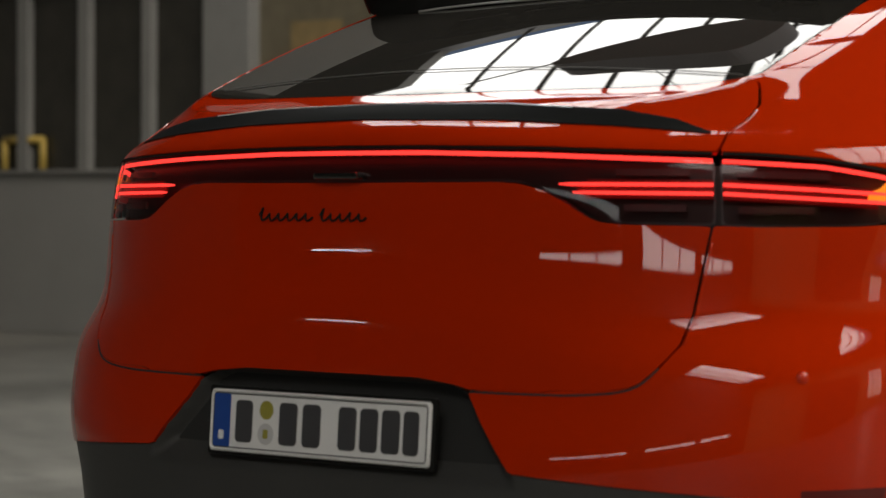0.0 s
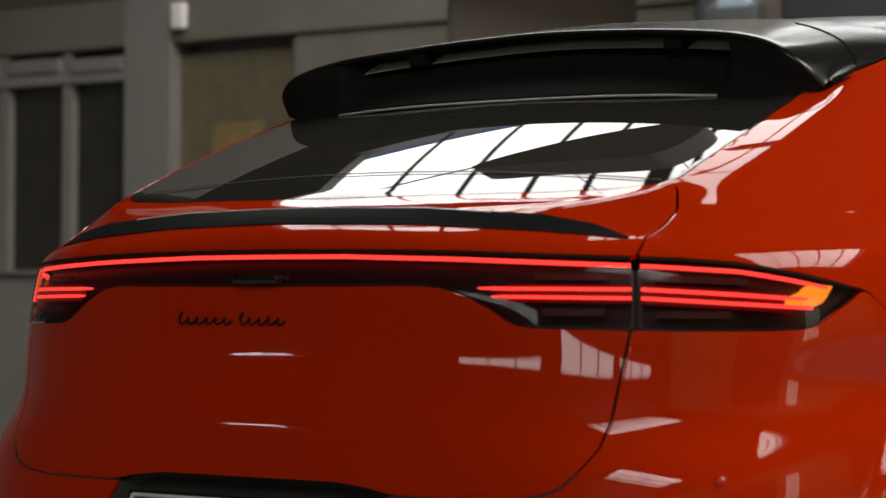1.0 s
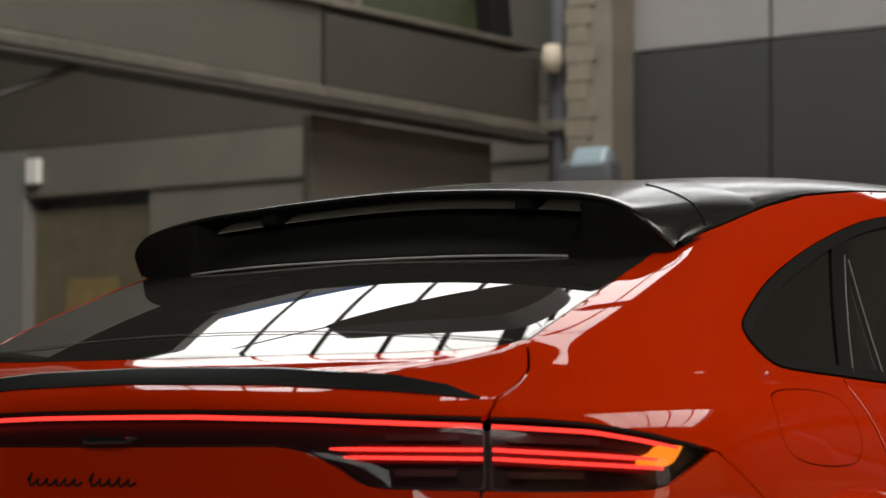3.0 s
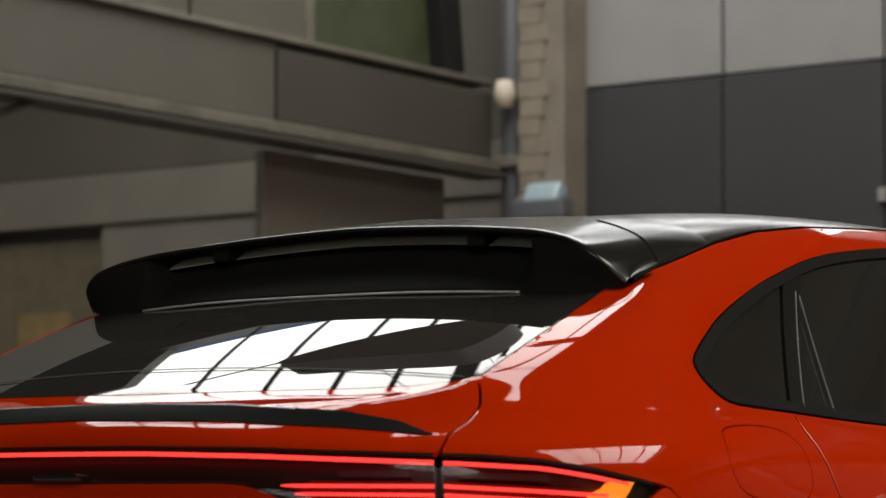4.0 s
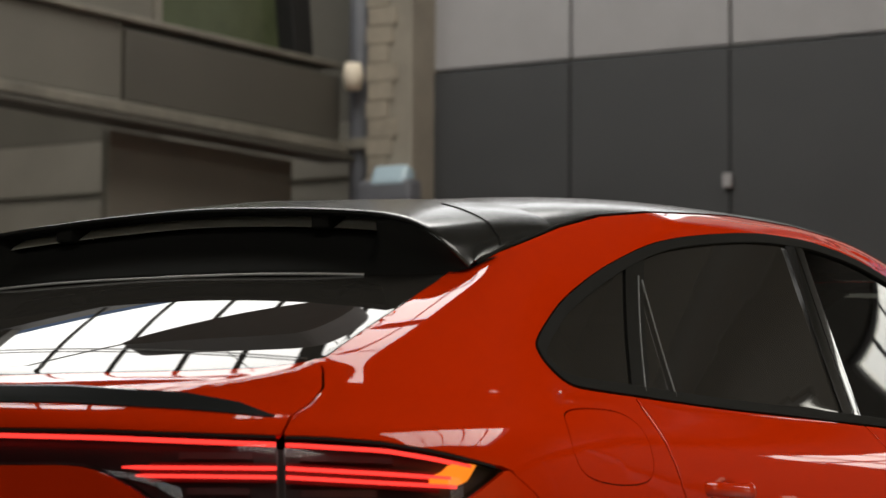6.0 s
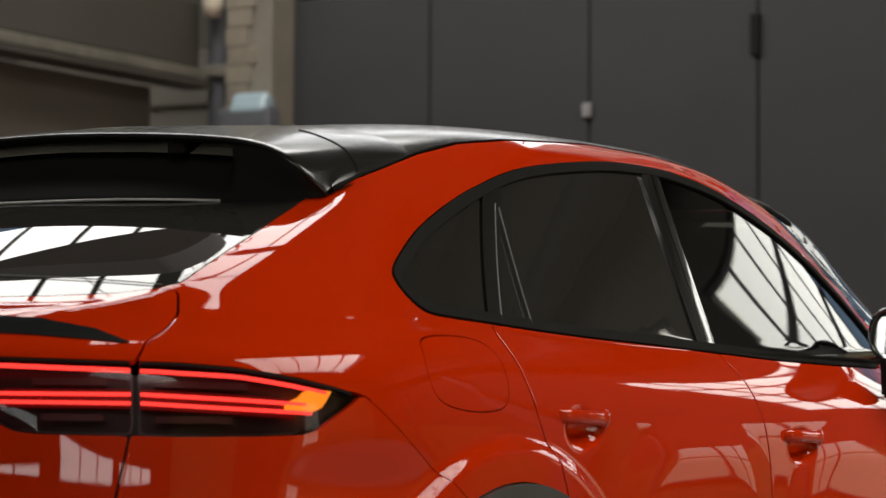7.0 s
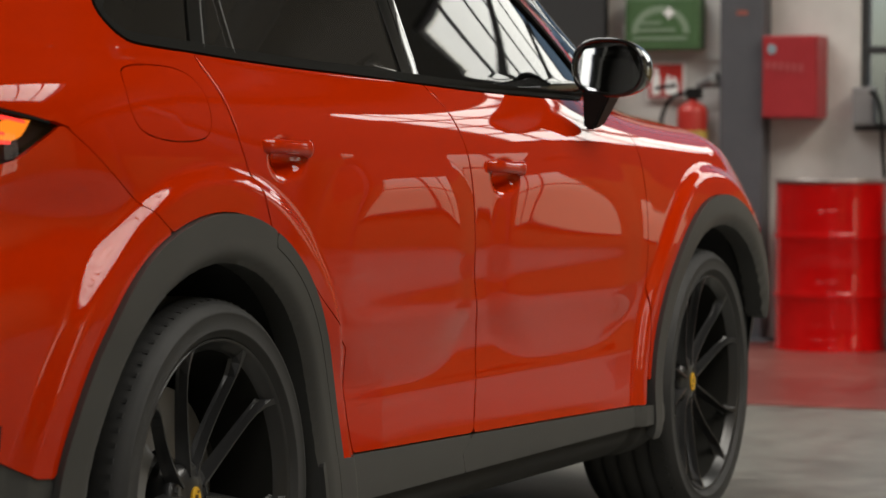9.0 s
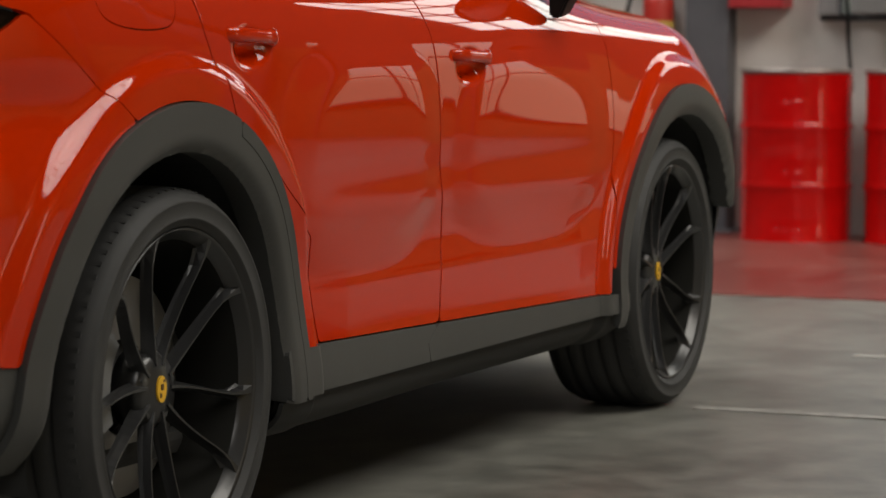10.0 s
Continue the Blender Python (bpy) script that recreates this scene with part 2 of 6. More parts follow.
RINGS = [
    ring((-0.96, 0.26, 0.26, 3.1), ((-0.15, 0.84, 0.24), (0.4, 0.86, 0.215), (1.2, 0.86, 0.215), (2.2, 0.86, 0.215), (3.0, 0.87, 0.22)), (3.74, 0.24, 3.0)),
    ring((-1.044, 0.40, 0.40, 3.4), ((-0.15, 0.940, 0.34), (0.4, 0.935, 0.29), (1.2, 0.93, 0.285), (2.2, 0.93, 0.28), (3.0, 0.945, 0.30)), (3.82, 0.34, 3.0)),
    ring((-1.050, 0.50, 0.50, 3.6), ((-0.15, 0.950, 0.44), (0.4, 0.930, 0.41), (1.2, 0.925, 0.40), (2.2, 0.930, 0.38), (3.0, 0.95, 0.40)), (3.85, 0.44, 3.0)),
    ring((-1.046, 0.60, 0.60, 3.9), ((-0.15, 0.955, 0.57), (0.4, 0.925, 0.54), (1.2, 0.918, 0.53), (2.2, 0.928, 0.53), (3.0, 0.964, 0.54)), (3.90, 0.56, 3.0)),
    ring((-1.021, 0.70, 0.70, 4.1), ((-0.15, 0.958, 0.70), (0.4, 0.937, 0.67), (1.2, 0.932, 0.67), (2.2, 0.937, 0.67), (3.0, 0.966, 0.68)), (3.90, 0.68, 2.9)),
    ring((-1.013, 0.77, 0.775, 3.8), ((-0.15, 0.959, 0.80), (0.4, 0.949, 0.78), (1.2, 0.943, 0.78), (2.2, 0.945, 0.78), (3.0, 0.962, 0.79)), (3.88, 0.78, 2.8)),
    ring((-1.009, 0.83, 0.835, 3.3), ((-0.15, 0.959, 0.88), (0.4, 0.953, 0.87), (1.2, 0.947, 0.87), (2.2, 0.943, 0.87), (3.0, 0.950, 0.89)), (3.82, 0.86, 2.6)),
    ring((-0.990, 0.94, 0.94, 3.25), ((-0.15, 0.956, 0.98), (0.4, 0.952, 0.97), (1.2, 0.948, 0.97), (2.2, 0.935, 0.96), (3.0, 0.922, 0.97)), (3.74, 0.92, 2.5)),
    ring((-0.985, 1.06, 1.05, 3.2), ((-0.15, 0.947, 1.06), (0.4, 0.943, 1.045), (1.2, 0.938, 1.04), (2.2, 0.920, 1.035), (3.0, 0.885, 1.04)), (3.65, 0.96, 2.4)),
    ring((-0.972, 1.125, 1.112, 3.2), ((-0.15, 0.926, 1.12), (0.4, 0.921, 1.105), (1.2, 0.917, 1.095), (2.2, 0.892, 1.088), (2.95, 0.82, 1.085)), (3.50, 1.0, 2.3)),
    ring((-0.935, 1.166, 1.145, 3.2), ((-0.15, 0.893, 1.167), (0.4, 0.89, 1.15), (1.2, 0.888, 1.14), (2.2, 0.850, 1.135), (2.85, 0.72, 1.118)), (3.22, 1.04, 2.3)),
    ring((-0.80, 1.205, 1.235, 3.0), ((-0.15, 0.855, 1.215), (0.4, 0.868, 1.188), (1.1, 0.870, 1.172), (2.0, 0.862, 1.168), (2.46, 0.785, 1.172)), (2.74, 1.14, 2.4)),
    ring((-0.52, 1.345, 1.337, 4.0), ((-0.05, 0.755, 1.36), (0.4, 0.785, 1.36), (1.05, 0.790, 1.36), (1.80, 0.785, 1.368), (2.12, 0.735, 1.372)), (2.40, 1.375, 3.0)),
    ring((-0.21, 1.470, 1.445, 5.0), ((0.06, 0.645, 1.495), (0.5, 0.675, 1.565), (1.0, 0.680, 1.591), (1.52, 0.668, 1.585), (1.78, 0.632, 1.562)), (1.98, 1.568, 3.5)),
    ring((-0.07, 1.566, 1.532, 4.5), ((0.08, 0.53, 1.555), (0.5, 0.57, 1.610), (1.0, 0.575, 1.632), (1.46, 0.56, 1.620), (1.62, 0.52, 1.600)), (1.70, 1.605, 3.5)),
    ring((0.12, 1.604, 1.598, 3.0), ((0.22, 0.28, 1.606), (0.55, 0.30, 1.640), (0.95, 0.30, 1.652), (1.3, 0.29, 1.643), (1.38, 0.27, 1.63)), (1.46, 1.632, 3.0)),
    ring((0.3, 1.622, 1.622, 2.0), ((0.36, 0.0, 1.627), (0.62, 0.0, 1.648), (0.95, 0.0, 1.657), (1.2, 0.0, 1.655), (1.25, 0.0, 1.65)), (1.3, 1.645, 2.0)),
]


def natural(knots, values, at):
    """Natural cubic spline through values (rows) at knots, evaluated at the numbers at."""
    k, v, u = np.asarray(knots, float), np.asarray(values, float), np.asarray(at, float)
    n, h = len(k), np.diff(np.asarray(knots, float))
    a, b = np.zeros((n, n)), np.zeros_like(v)
    a[0, 0] = a[-1, -1] = 1
    for i in range(1, n - 1):
        a[i, i - 1], a[i, i], a[i, i + 1] = h[i - 1], 2 * (h[i - 1] + h[i]), h[i]
        b[i] = 3 * ((v[i + 1] - v[i]) / h[i] - (v[i] - v[i - 1]) / h[i - 1])
    c = np.linalg.solve(a, b.reshape(n, -1)).reshape(v.shape)
    i = np.clip(np.searchsorted(k, u, side="right") - 1, 0, n - 2)
    shape = (-1,) + (1,) * (v.ndim - 1)
    d, hh = (u - k[i]).reshape(shape), h[i].reshape(shape)
    return v[i] + ((v[i + 1] - v[i]) / hh - hh * (2 * c[i] + c[i + 1]) / 3) * d + c[i] * d**2 + (c[i + 1] - c[i]) / (3 * hh) * d**3


def ring_line(r, na, nb, nc):
    """Points along the right half of a ring: rear arc, side, front arc."""
    (yr, zm, zk, n), side, (yf, zf, m) = r
    side = np.array(side)
    y0, w0, z0 = side[0]
    p = 2.0 / n
    # arc with even spacing
    big = np.linspace(0, math.pi / 2, 2001)
    bx, by = w0 * np.sin(big) ** p, y0 - (y0 - yr) * np.cos(big) ** p
    ln = np.concatenate([[0], np.cumsum(np.hypot(np.diff(bx), np.diff(by)))])
    q = np.linspace(0, 1, na + 1)
    mid = ln[1000]  # the corner itself lies at six tenths of the way
    even = natural((-1, -0.6, 0, 0.6, 1), np.array([-ln[-1], -mid, 0, mid, ln[-1]]), q)
    ax, ay = np.interp(even, ln, bx), np.interp(even, ln, by)
    az = natural((-1.2, -1, -0.6, 0, 0.6, 1, 1.2), np.array([side[1, 2] * 0.3 + z0 * 0.7, z0, zk, zm, zk, z0, side[1, 2] * 0.3 + z0 * 0.7]), q)
    s = np.linspace(0, 1, nb + 1)
    t = (side[:, 0] - side[0, 0]) / (side[-1, 0] - side[0, 0])
    sp = natural(t, side, s)
    y1, w1, z1 = side[-1]
    fx, fy = w1 * np.cos(big) ** (2.0 / m), y1 + (yf - y1) * np.sin(big) ** (2.0 / m)
    ln = np.concatenate([[0], np.cumsum(np.hypot(np.diff(fx), np.diff(fy)))])
    even = np.linspace(0, ln[-1], nc + 1)
    cx, cy = np.interp(even, ln, fx), np.interp(even, ln, fy)
    cz = z1 + (zf - z1) * (even / ln[-1]) ** 1.3
    return np.stack([np.concatenate([ax[:-1], sp[:-1, 1], cx]), np.concatenate([ay[:-1], sp[:-1, 0], cy]), np.concatenate([az[:-1], sp[:-1, 2], cz])], 1)


NA, NB, NC, NV = 150, 420, 60, 260


def body_grid():
    lines = np.stack([ring_line(r, NA, NB, NC) for r in RINGS])  # rings x columns x 3
    gap = np.linalg.norm(np.diff(lines[:, NA + 40 : NA + NB - 150], axis=0), axis=2).mean(1)
    gap2 = np.linalg.norm(np.diff(lines[:, : NA - 40], axis=0), axis=2).mean(1)
    knots = np.concatenate([[0], np.cumsum(0.5 * (gap + gap2) ** 1.0)])
    u = np.linspace(0, knots[-1], NV + 1)
    grid = natural(knots, lines, u)
    grid[:, 0, 0] = 0.0
    grid[:, -1, 0] = 0.0
    grid[-1, :, 0] = np.maximum(grid[-1, :, 0], 0)
    return grid


BODY = body_grid()  # rows (up) x columns (rear middle -> right side -> front middle) x 3


# ---------------------------------------------------------------- mesh helpers
def part(name, bm, mat, parent=None, label="", smooth=False):
    """Links a bmesh, or (verts, faces), as one mesh object, under a thing if one is given."""
    me = bpy.data.meshes.new(name)
    if isinstance(bm, tuple):
        me.from_pydata([tuple(map(float, v)) for v in bm[0]], [], [tuple(f) for f in bm[1]])
    else:
        bmesh.ops.recalc_face_normals(bm, faces=bm.faces)
        bm.to_mesh(me)
        bm.free()
    me.materials.append(mat)
    if smooth:
        me.polygons.foreach_set("use_smooth", [True] * len(me.polygons))
    ob = new(name, me)
    if parent is not None:
        ob.parent = parent
    return tagged(ob, label)


def thing(name, label, category, at=(0, 0, 0), turn=0.0, group="", kind=""):
    """An Empty at the base of a thing; its parts are built in its own axes."""
    ob = new(name)
    ob.empty_display_size = 0.1
    ob.matrix_basis = pose(*at, 0, 0, turn)
    return tagged(ob, label, category, group, kind)


def add_box(bm, lo, hi, bevel=0.0, turn=None):
    """A box with bevelled edges, added to bm."""
    made = bmesh.ops.create_cube(bm, size=1)["verts"]
    for v in made:
        v.co = [lo[k] + (hi[k] - lo[k]) * (v.co[k] + 0.5) for k in range(3)]
    if bevel:
        edges = list({e for v in made for e in v.link_edges})
        done = bmesh.ops.bevel(bm, geom=edges, offset=bevel, segments=2, affect="EDGES", profile=0.6)
        made = list({v for f in done["faces"] for v in f.verts} | {v for v in made if v.is_valid})
    if turn is not None:
        bmesh.ops.transform(bm, matrix=turn, verts=made)
    return bm


def box(lo, hi, bevel=0.0, turn=None):
    return add_box(bmesh.new(), lo, hi, bevel, turn)


def add_tube(bm, pts, r, n=10, cap=True):
    """A round bar of radius r (a number, or one for each point) along the points."""
    pts = [Vector(p) for p in pts]
    rs = r if hasattr(r, "__len__") else [r] * len(pts)
    rings, side = [], None
    for i, p in enumerate(pts):
        d = (pts[min(i + 1, len(pts) - 1)] - pts[max(i - 1, 0)]).normalized()
        if side is None:
            side = d.orthogonal().normalized()
        side = (side - d * side.dot(d)).normalized()
        up = d.cross(side)
        rings.append([bm.verts.new(p + (side * math.cos(a) + up * math.sin(a)) * rs[i]) for a in (2 * math.pi * k / n for k in range(n))])
    for a, b in zip(rings, rings[1:]):
        for k in range(n):
            bm.faces.new((a[k], a[(k + 1) % n], b[(k + 1) % n], b[k]))
    if cap:
        bm.faces.new(rings[0][::-1])
        bm.faces.new(rings[-1])
    return bm


def tube(pts, r, n=10):
    return add_tube(bmesh.new(), pts, r, n)


def add_lathe(bm, profile, n=48, m=None):
    """A surface of revolution about the local z axis; profile: rows of (radius, z)."""
    rings = []
    for r, z in profile:
        rings.append([bm.verts.new((r * math.cos(2 * math.pi * k / n), r * math.sin(2 * math.pi * k / n), z)) for k in range(n)] if r > 1e-6 else [bm.verts.new((0, 0, z))])
    for a, b in zip(rings, rings[1:]):
        for k in range(n):
            q = [a[k % len(a)], a[(k + 1) % len(a)], b[(k + 1) % len(b)], b[k % len(b)]]
            q = [v for i, v in enumerate(q) if v not in q[:i]]
            if len(q) > 2:
                bm.faces.new(q)
    if m is not None:
        bmesh.ops.transform(bm, matrix=m, verts=[v for ring_ in rings for v in ring_])
    return bm


def lathe(profile, n=48, m=None):
    return add_lathe(bmesh.new(), profile, n, m)


def add_plate(bm, outline, thick, m=None, bevel=0.0):
    """A flat plate: an outline in x, y, raised to z = thick."""
    low = [bm.verts.new((x, y, 0)) for x, y in outline]
    face = bm.faces.new(low)
    ext = bmesh.ops.extrude_face_region(bm, geom=[face])
    top = [g for g in ext["geom"] if isinstance(g, bmesh.types.BMVert)]
    for v in top:
        v.co.z += thick
    verts = low + top
    if m is not None:
        bmesh.ops.transform(bm, matrix=m, verts=verts)
    return bm


def plate(outline, thick, m=None):
    return add_plate(bmesh.new(), outline, thick, m)


def rounded(w, h, r, n=5):
    """Outline of a rectangle w x h round the origin with rounded corners."""
    out = []
    for cx, cy, a0 in ((w / 2 - r, h / 2 - r, 0), (-w / 2 + r, h / 2 - r, 90), (-w / 2 + r, -h / 2 + r, 180), (w / 2 - r, -h / 2 + r, 270)):
        out += [(cx + r * math.cos(radians(a0 + 90 * k / n)), cy + r * math.sin(radians(a0 + 90 * k / n))) for k in range(n + 1)]
    return out


def smooth_line(pts, n=8, closed=False):
    """Points along a Catmull-Rom curve."""
    p = np.array(pts, float)
    k = len(p)
    out = []
    for i in range(k if closed else k - 1):
        a, b, c, d = (p[j % k] if closed else p[min(max(j, 0), k - 1)] for j in (i - 1, i, i + 1, i + 2))
        for u in np.arange(n) / n:
            out.append(0.5 * (2 * b + (c - a) * u + (2 * a - 5 * b + 4 * c - d) * u**2 + (3 * b - a - 3 * c + d) * u**3))
    if not closed:
        out.append(p[-1])
    return np.array(out)


# ---------------------------------------------------------------- cutting panels out of the body surface
FULL = np.concatenate([(BODY * (-1, 1, 1))[:, ::-1][:, :-1], BODY], axis=1)


def normals(g):
    n = np.cross(np.gradient(g, axis=1), np.gradient(g, axis=0))
    return n / (np.linalg.norm(n, axis=2, keepdims=True) + 1e-12)


def inside(pu, pv, poly):
    """Signed distance to a closed outline in two coordinates, positive within it."""
    poly = np.asarray(poly, float)
    out = np.full(pu.shape, -1.0)
    lo, hi = poly.min(0) - 0.05, poly.max(0) + 0.05
    m = (pu > lo[0]) & (pu < hi[0]) & (pv > lo[1]) & (pv < hi[1])
    u, v = pu[m], pv[m]
    best, odd = np.full(u.shape, 1e9), np.zeros(u.shape, bool)
    for (ax, ay), (bx, by) in zip(poly, np.roll(poly, -1, axis=0)):
        dx, dy = bx - ax, by - ay
        t = np.clip(((u - ax) * dx + (v - ay) * dy) / (dx * dx + dy * dy + 1e-15), 0, 1)
        best = np.minimum(best, np.hypot(u - ax - t * dx, v - ay - t * dy))
        odd ^= ((ay > v) != (by > v)) & (u < dx * (v - ay) / (dy if abs(dy) > 1e-12 else 1e-12) + ax)
    out[m] = np.where(odd, best, -best)
    return out


def cut(g, nrm, f):
    """The part of the grid where f > 0: vertices, their normals and faces."""
    rows, cols = f.shape
    keep = f > 0
    some = keep[:-1, :-1].astype(int) + keep[:-1, 1:] + keep[1:, 1:] + keep[1:, :-1]
    p, n, ff = g.reshape(-1, 3), nrm.reshape(-1, 3), f.ravel()
    verts, norms, index, faces, cuts = [], [], {}, [], {}

    def vert(i):
        if i not in index:
            index[i] = len(verts)
            verts.append(p[i])
            norms.append(n[i])
        return index[i]

    def crossing(i, j):
        key = (i, j) if i < j else (j, i)
        if key not in cuts:
            t = ff[key[0]] / (ff[key[0]] - ff[key[1]])
            t = min(max(t, 0.02), 0.98)
            cuts[key] = len(verts)
            verts.append(p[key[0]] * (1 - t) + p[key[1]] * t)
            norms.append(n[key[0]] * (1 - t) + n[key[1]] * t)
        return cuts[key]

    for r, c in zip(*np.nonzero(some == 4)):
        a = r * cols + c
        faces.append((vert(a), vert(a + 1), vert(a + cols + 1), vert(a + cols)))
    for r, c in zip(*np.nonzero((some > 0) & (some < 4))):
        a = r * cols + c
        q, out = (a, a + 1, a + cols + 1, a + cols), []
        for i, j in zip(q, q[1:] + q[:1]):
            if ff[i] > 0:
                out.append(vert(i))
            if (ff[i] > 0) != (ff[j] > 0):
                out.append(crossing(i, j))
        if len(out) > 2:
            faces.append(tuple(out))
    return np.array(verts), np.array(norms), faces


def panel(name, g, f, mat, parent, label="", lift=0.0, depth=0.012, gap=0.0, flip=False):
    """A body panel: the surface where f > gap, raised by lift (a number or one for each grid point), with a folded edge."""
    nrm = normals(g)
    g = g + nrm * (lift[..., None] if hasattr(lift, "shape") else lift)
    v, n, faces = cut(g, nrm, f - gap)
    if flip:
        v, n, faces = v * (-1, 1, 1), n * (-1, 1, 1), [x[::-1] for x in faces]
    n = n / (np.linalg.norm(n, axis=1, keepdims=True) + 1e-12)
    count = {}
    for x in faces:
        for a, b in zip(x, x[1:] + x[:1]):
            count[(a, b)] = 1
    rim = [(a, b) for a, b in count if (b, a) not in count]
    used = sorted({i for e in rim for i in e})
    first = {i: len(v) + k for k, i in enumerate(used)}
    low = {i: len(v) + len(used) + k for k, i in enumerate(used)}
    smooth = [True] * len(faces)
    if depth and used:
        u = np.array(used)
        v = np.concatenate([v, v[u], v[u] - n[u] * depth])
        faces = faces + [(first[b], first[a], low[a], low[b]) for a, b in rim]
        smooth += [False] * len(rim)
    me = bpy.data.meshes.new(name)
    me.from_pydata(v.tolist(), [], faces)
    me.materials.append(mat)
    me.polygons.foreach_set("use_smooth", smooth)
    ob = new(name, me)
    ob.parent = parent
    return tagged(ob, label)


# ---------------------------------------------------------------- the car: outlines on the body surface
car = thing("car", "glossy orange-red coupe SUV with black roof, parked on concrete", "car")
CAR_ARCHES = ((-0.045, 0.357, 0.546, 0.455), (2.908, 0.365, 0.532, 0.450))  # y, z, outer and inner radius of the arch cladding


def arch_dist(g, k):
    y, z = CAR_ARCHES[k][:2]
    return np.hypot(g[..., 1] - y, np.maximum(g[..., 2] - z, 0.0))


def dimple(y, z, ry, rz, deep):
    """A hollow behind a door handle."""
    m = (BODY[..., 0] > 0.7) & (BODY[..., 2] < 1.15)
    d = np.sqrt(((BODY[..., 1] - y) / ry) ** 2 + ((BODY[..., 2] - z) / rz) ** 2)
    return np.where(m, deep * np.clip(1 - d * d, 0, 1) ** 1.5, 0)


# the rear window is a smooth, slightly crowned pane
def pane_height(x, y):
    return -0.1233 * y**2 + 0.2734 * y + 1.4824 + 0.03 * (1 - (x / 0.65) ** 2)


z_edge = np.interp(BODY[..., 2], (1.19, 1.225, 1.244, 1.291, 1.344, 1.397, 1.45), (0.640, 0.648, 0.654, 0.654, 0.646, 0.630, 0.603))
w_ = np.minimum.reduce([z_edge + 0.05 - BODY[..., 0], (BODY[..., 2] - 1.190) * 1.6, (-0.12 - BODY[..., 1]) * 1.0])
w_ = np.clip(w_ / 0.05, 0, 1) * (np.arange(BODY.shape[1])[None, :] < NA)
w_ = w_ * w_ * (3 - 2 * w_)
BODY[..., 2] += w_ * (pane_height(BODY[..., 0], BODY[..., 1]) - BODY[..., 2])
# side windows: one smooth, evenly curved sheet
m_ = (BODY[..., 0] > 0.5) & (BODY[..., 2] > 1.165) & (BODY[..., 2] < 1.57) & (BODY[..., 1] > -0.25) & (BODY[..., 1] < 2.1)
m_ &= BODY[..., 2] < 1.55 - 0.50 * np.clip(0.55 - BODY[..., 1], 0, 2) ** 1.35 - 0.30 * np.clip(BODY[..., 1] - 1.25, 0, 2) ** 1.3


def side_terms(y, z):
    u, v = y - 0.9, z - 1.36
    return np.stack([np.ones_like(u), u, u * u, u**3, u**4, v, v * v, u * v, u * u * v], -1)


fit_, *_ = np.linalg.lstsq(side_terms(BODY[..., 1][m_], BODY[..., 2][m_]), BODY[..., 0][m_], rcond=None)
w_ = np.minimum.reduce([(BODY[..., 2] - 1.165) / 0.03, (BODY[..., 1] + 0.30) / 0.10, (2.20 - BODY[..., 1]) / 0.08, (1.62 - BODY[..., 2]) / 0.05])
w_ = np.where(BODY[..., 0] > 0.5, np.clip(w_, 0, 1), 0) * np.clip((1.60 - 0.50 * np.clip(0.55 - BODY[..., 1], 0, 2) ** 1.35 - 0.30 * np.clip(BODY[..., 1] - 1.25, 0, 2) ** 1.3 - BODY[..., 2]) / 0.05, 0, 1)
w_ = w_ * w_ * (3 - 2 * w_)
BODY[..., 0] += w_ * (side_terms(BODY[..., 1], BODY[..., 2]) @ fit_ - BODY[..., 0])
# an even sweep from the rear window's edge over the pillar
w_ = np.clip((BODY[..., 0] - z_edge) / 0.02, 0, 1) * np.clip((BODY[..., 2] - 1.195) / 0.03, 0, 1) * np.clip((1.50 - BODY[..., 2]) / 0.06, 0, 1)
w_ = w_ * np.clip((-0.10 - BODY[..., 1]) / 0.12, 0, 1) * (np.arange(BODY.shape[1])[None, :] < NA + 130) * (BODY[..., 0] < 0.90)
for _ in range(220):
    av = BODY.copy()
    av[1:-1, 1:-1] = (BODY[:-2, 1:-1] + BODY[2:, 1:-1] + BODY[1:-1, :-2] + BODY[1:-1, 2:]) / 4
    BODY += w_[..., None] * 0.8 * (av - BODY)
# flared lips round the wheel arches, hollows behind the handles
for k_ in (0, 1):
    d_ = arch_dist(BODY, k_) - CAR_ARCHES[k_][2]
    s_ = np.clip((0.090 - d_) / 0.036, 0, 1)
    BODY[..., 0] += np.where((BODY[..., 0] > 0.6) & (BODY[..., 2] < 1.05), 0.020 * s_ * s_ * (3 - 2 * s_), 0)
# a hollow between the tail lamp and the bumper's ledge, and a fuller bumper corner below it
for q_, z_, sq_, sz_, a_ in ((1.17, 0.895, 0.17, 0.066, -0.019), (1.12, 0.735, 0.22, 0.050, 0.003), (0.70, 0.945, 0.17, 0.085, 0.0018)):
    s_ = np.exp(-(((np.arctan2(BODY[..., 0], -(BODY[..., 1] + 0.1)) - q_) / sq_) ** 2) - ((BODY[..., 2] - z_) / sz_) ** 2) * (BODY[..., 1] < -0.1)
    BODY += (normals(BODY) * (a_ * s_)[..., None])
# a crease along the lower doors
w_ = np.clip((BODY[..., 1] - 0.50) / 0.25, 0, 1) * np.clip((2.40 - BODY[..., 1]) / 0.25, 0, 1) * (BODY[..., 0] > 0.7)
BODY[..., 0] += w_ * np.interp(BODY[..., 2], (0.28, 0.40, 0.505, 0.578, 0.590, 0.72), (0.002, 0.004, 0.009, 0.0010, 0.0, -0.001))
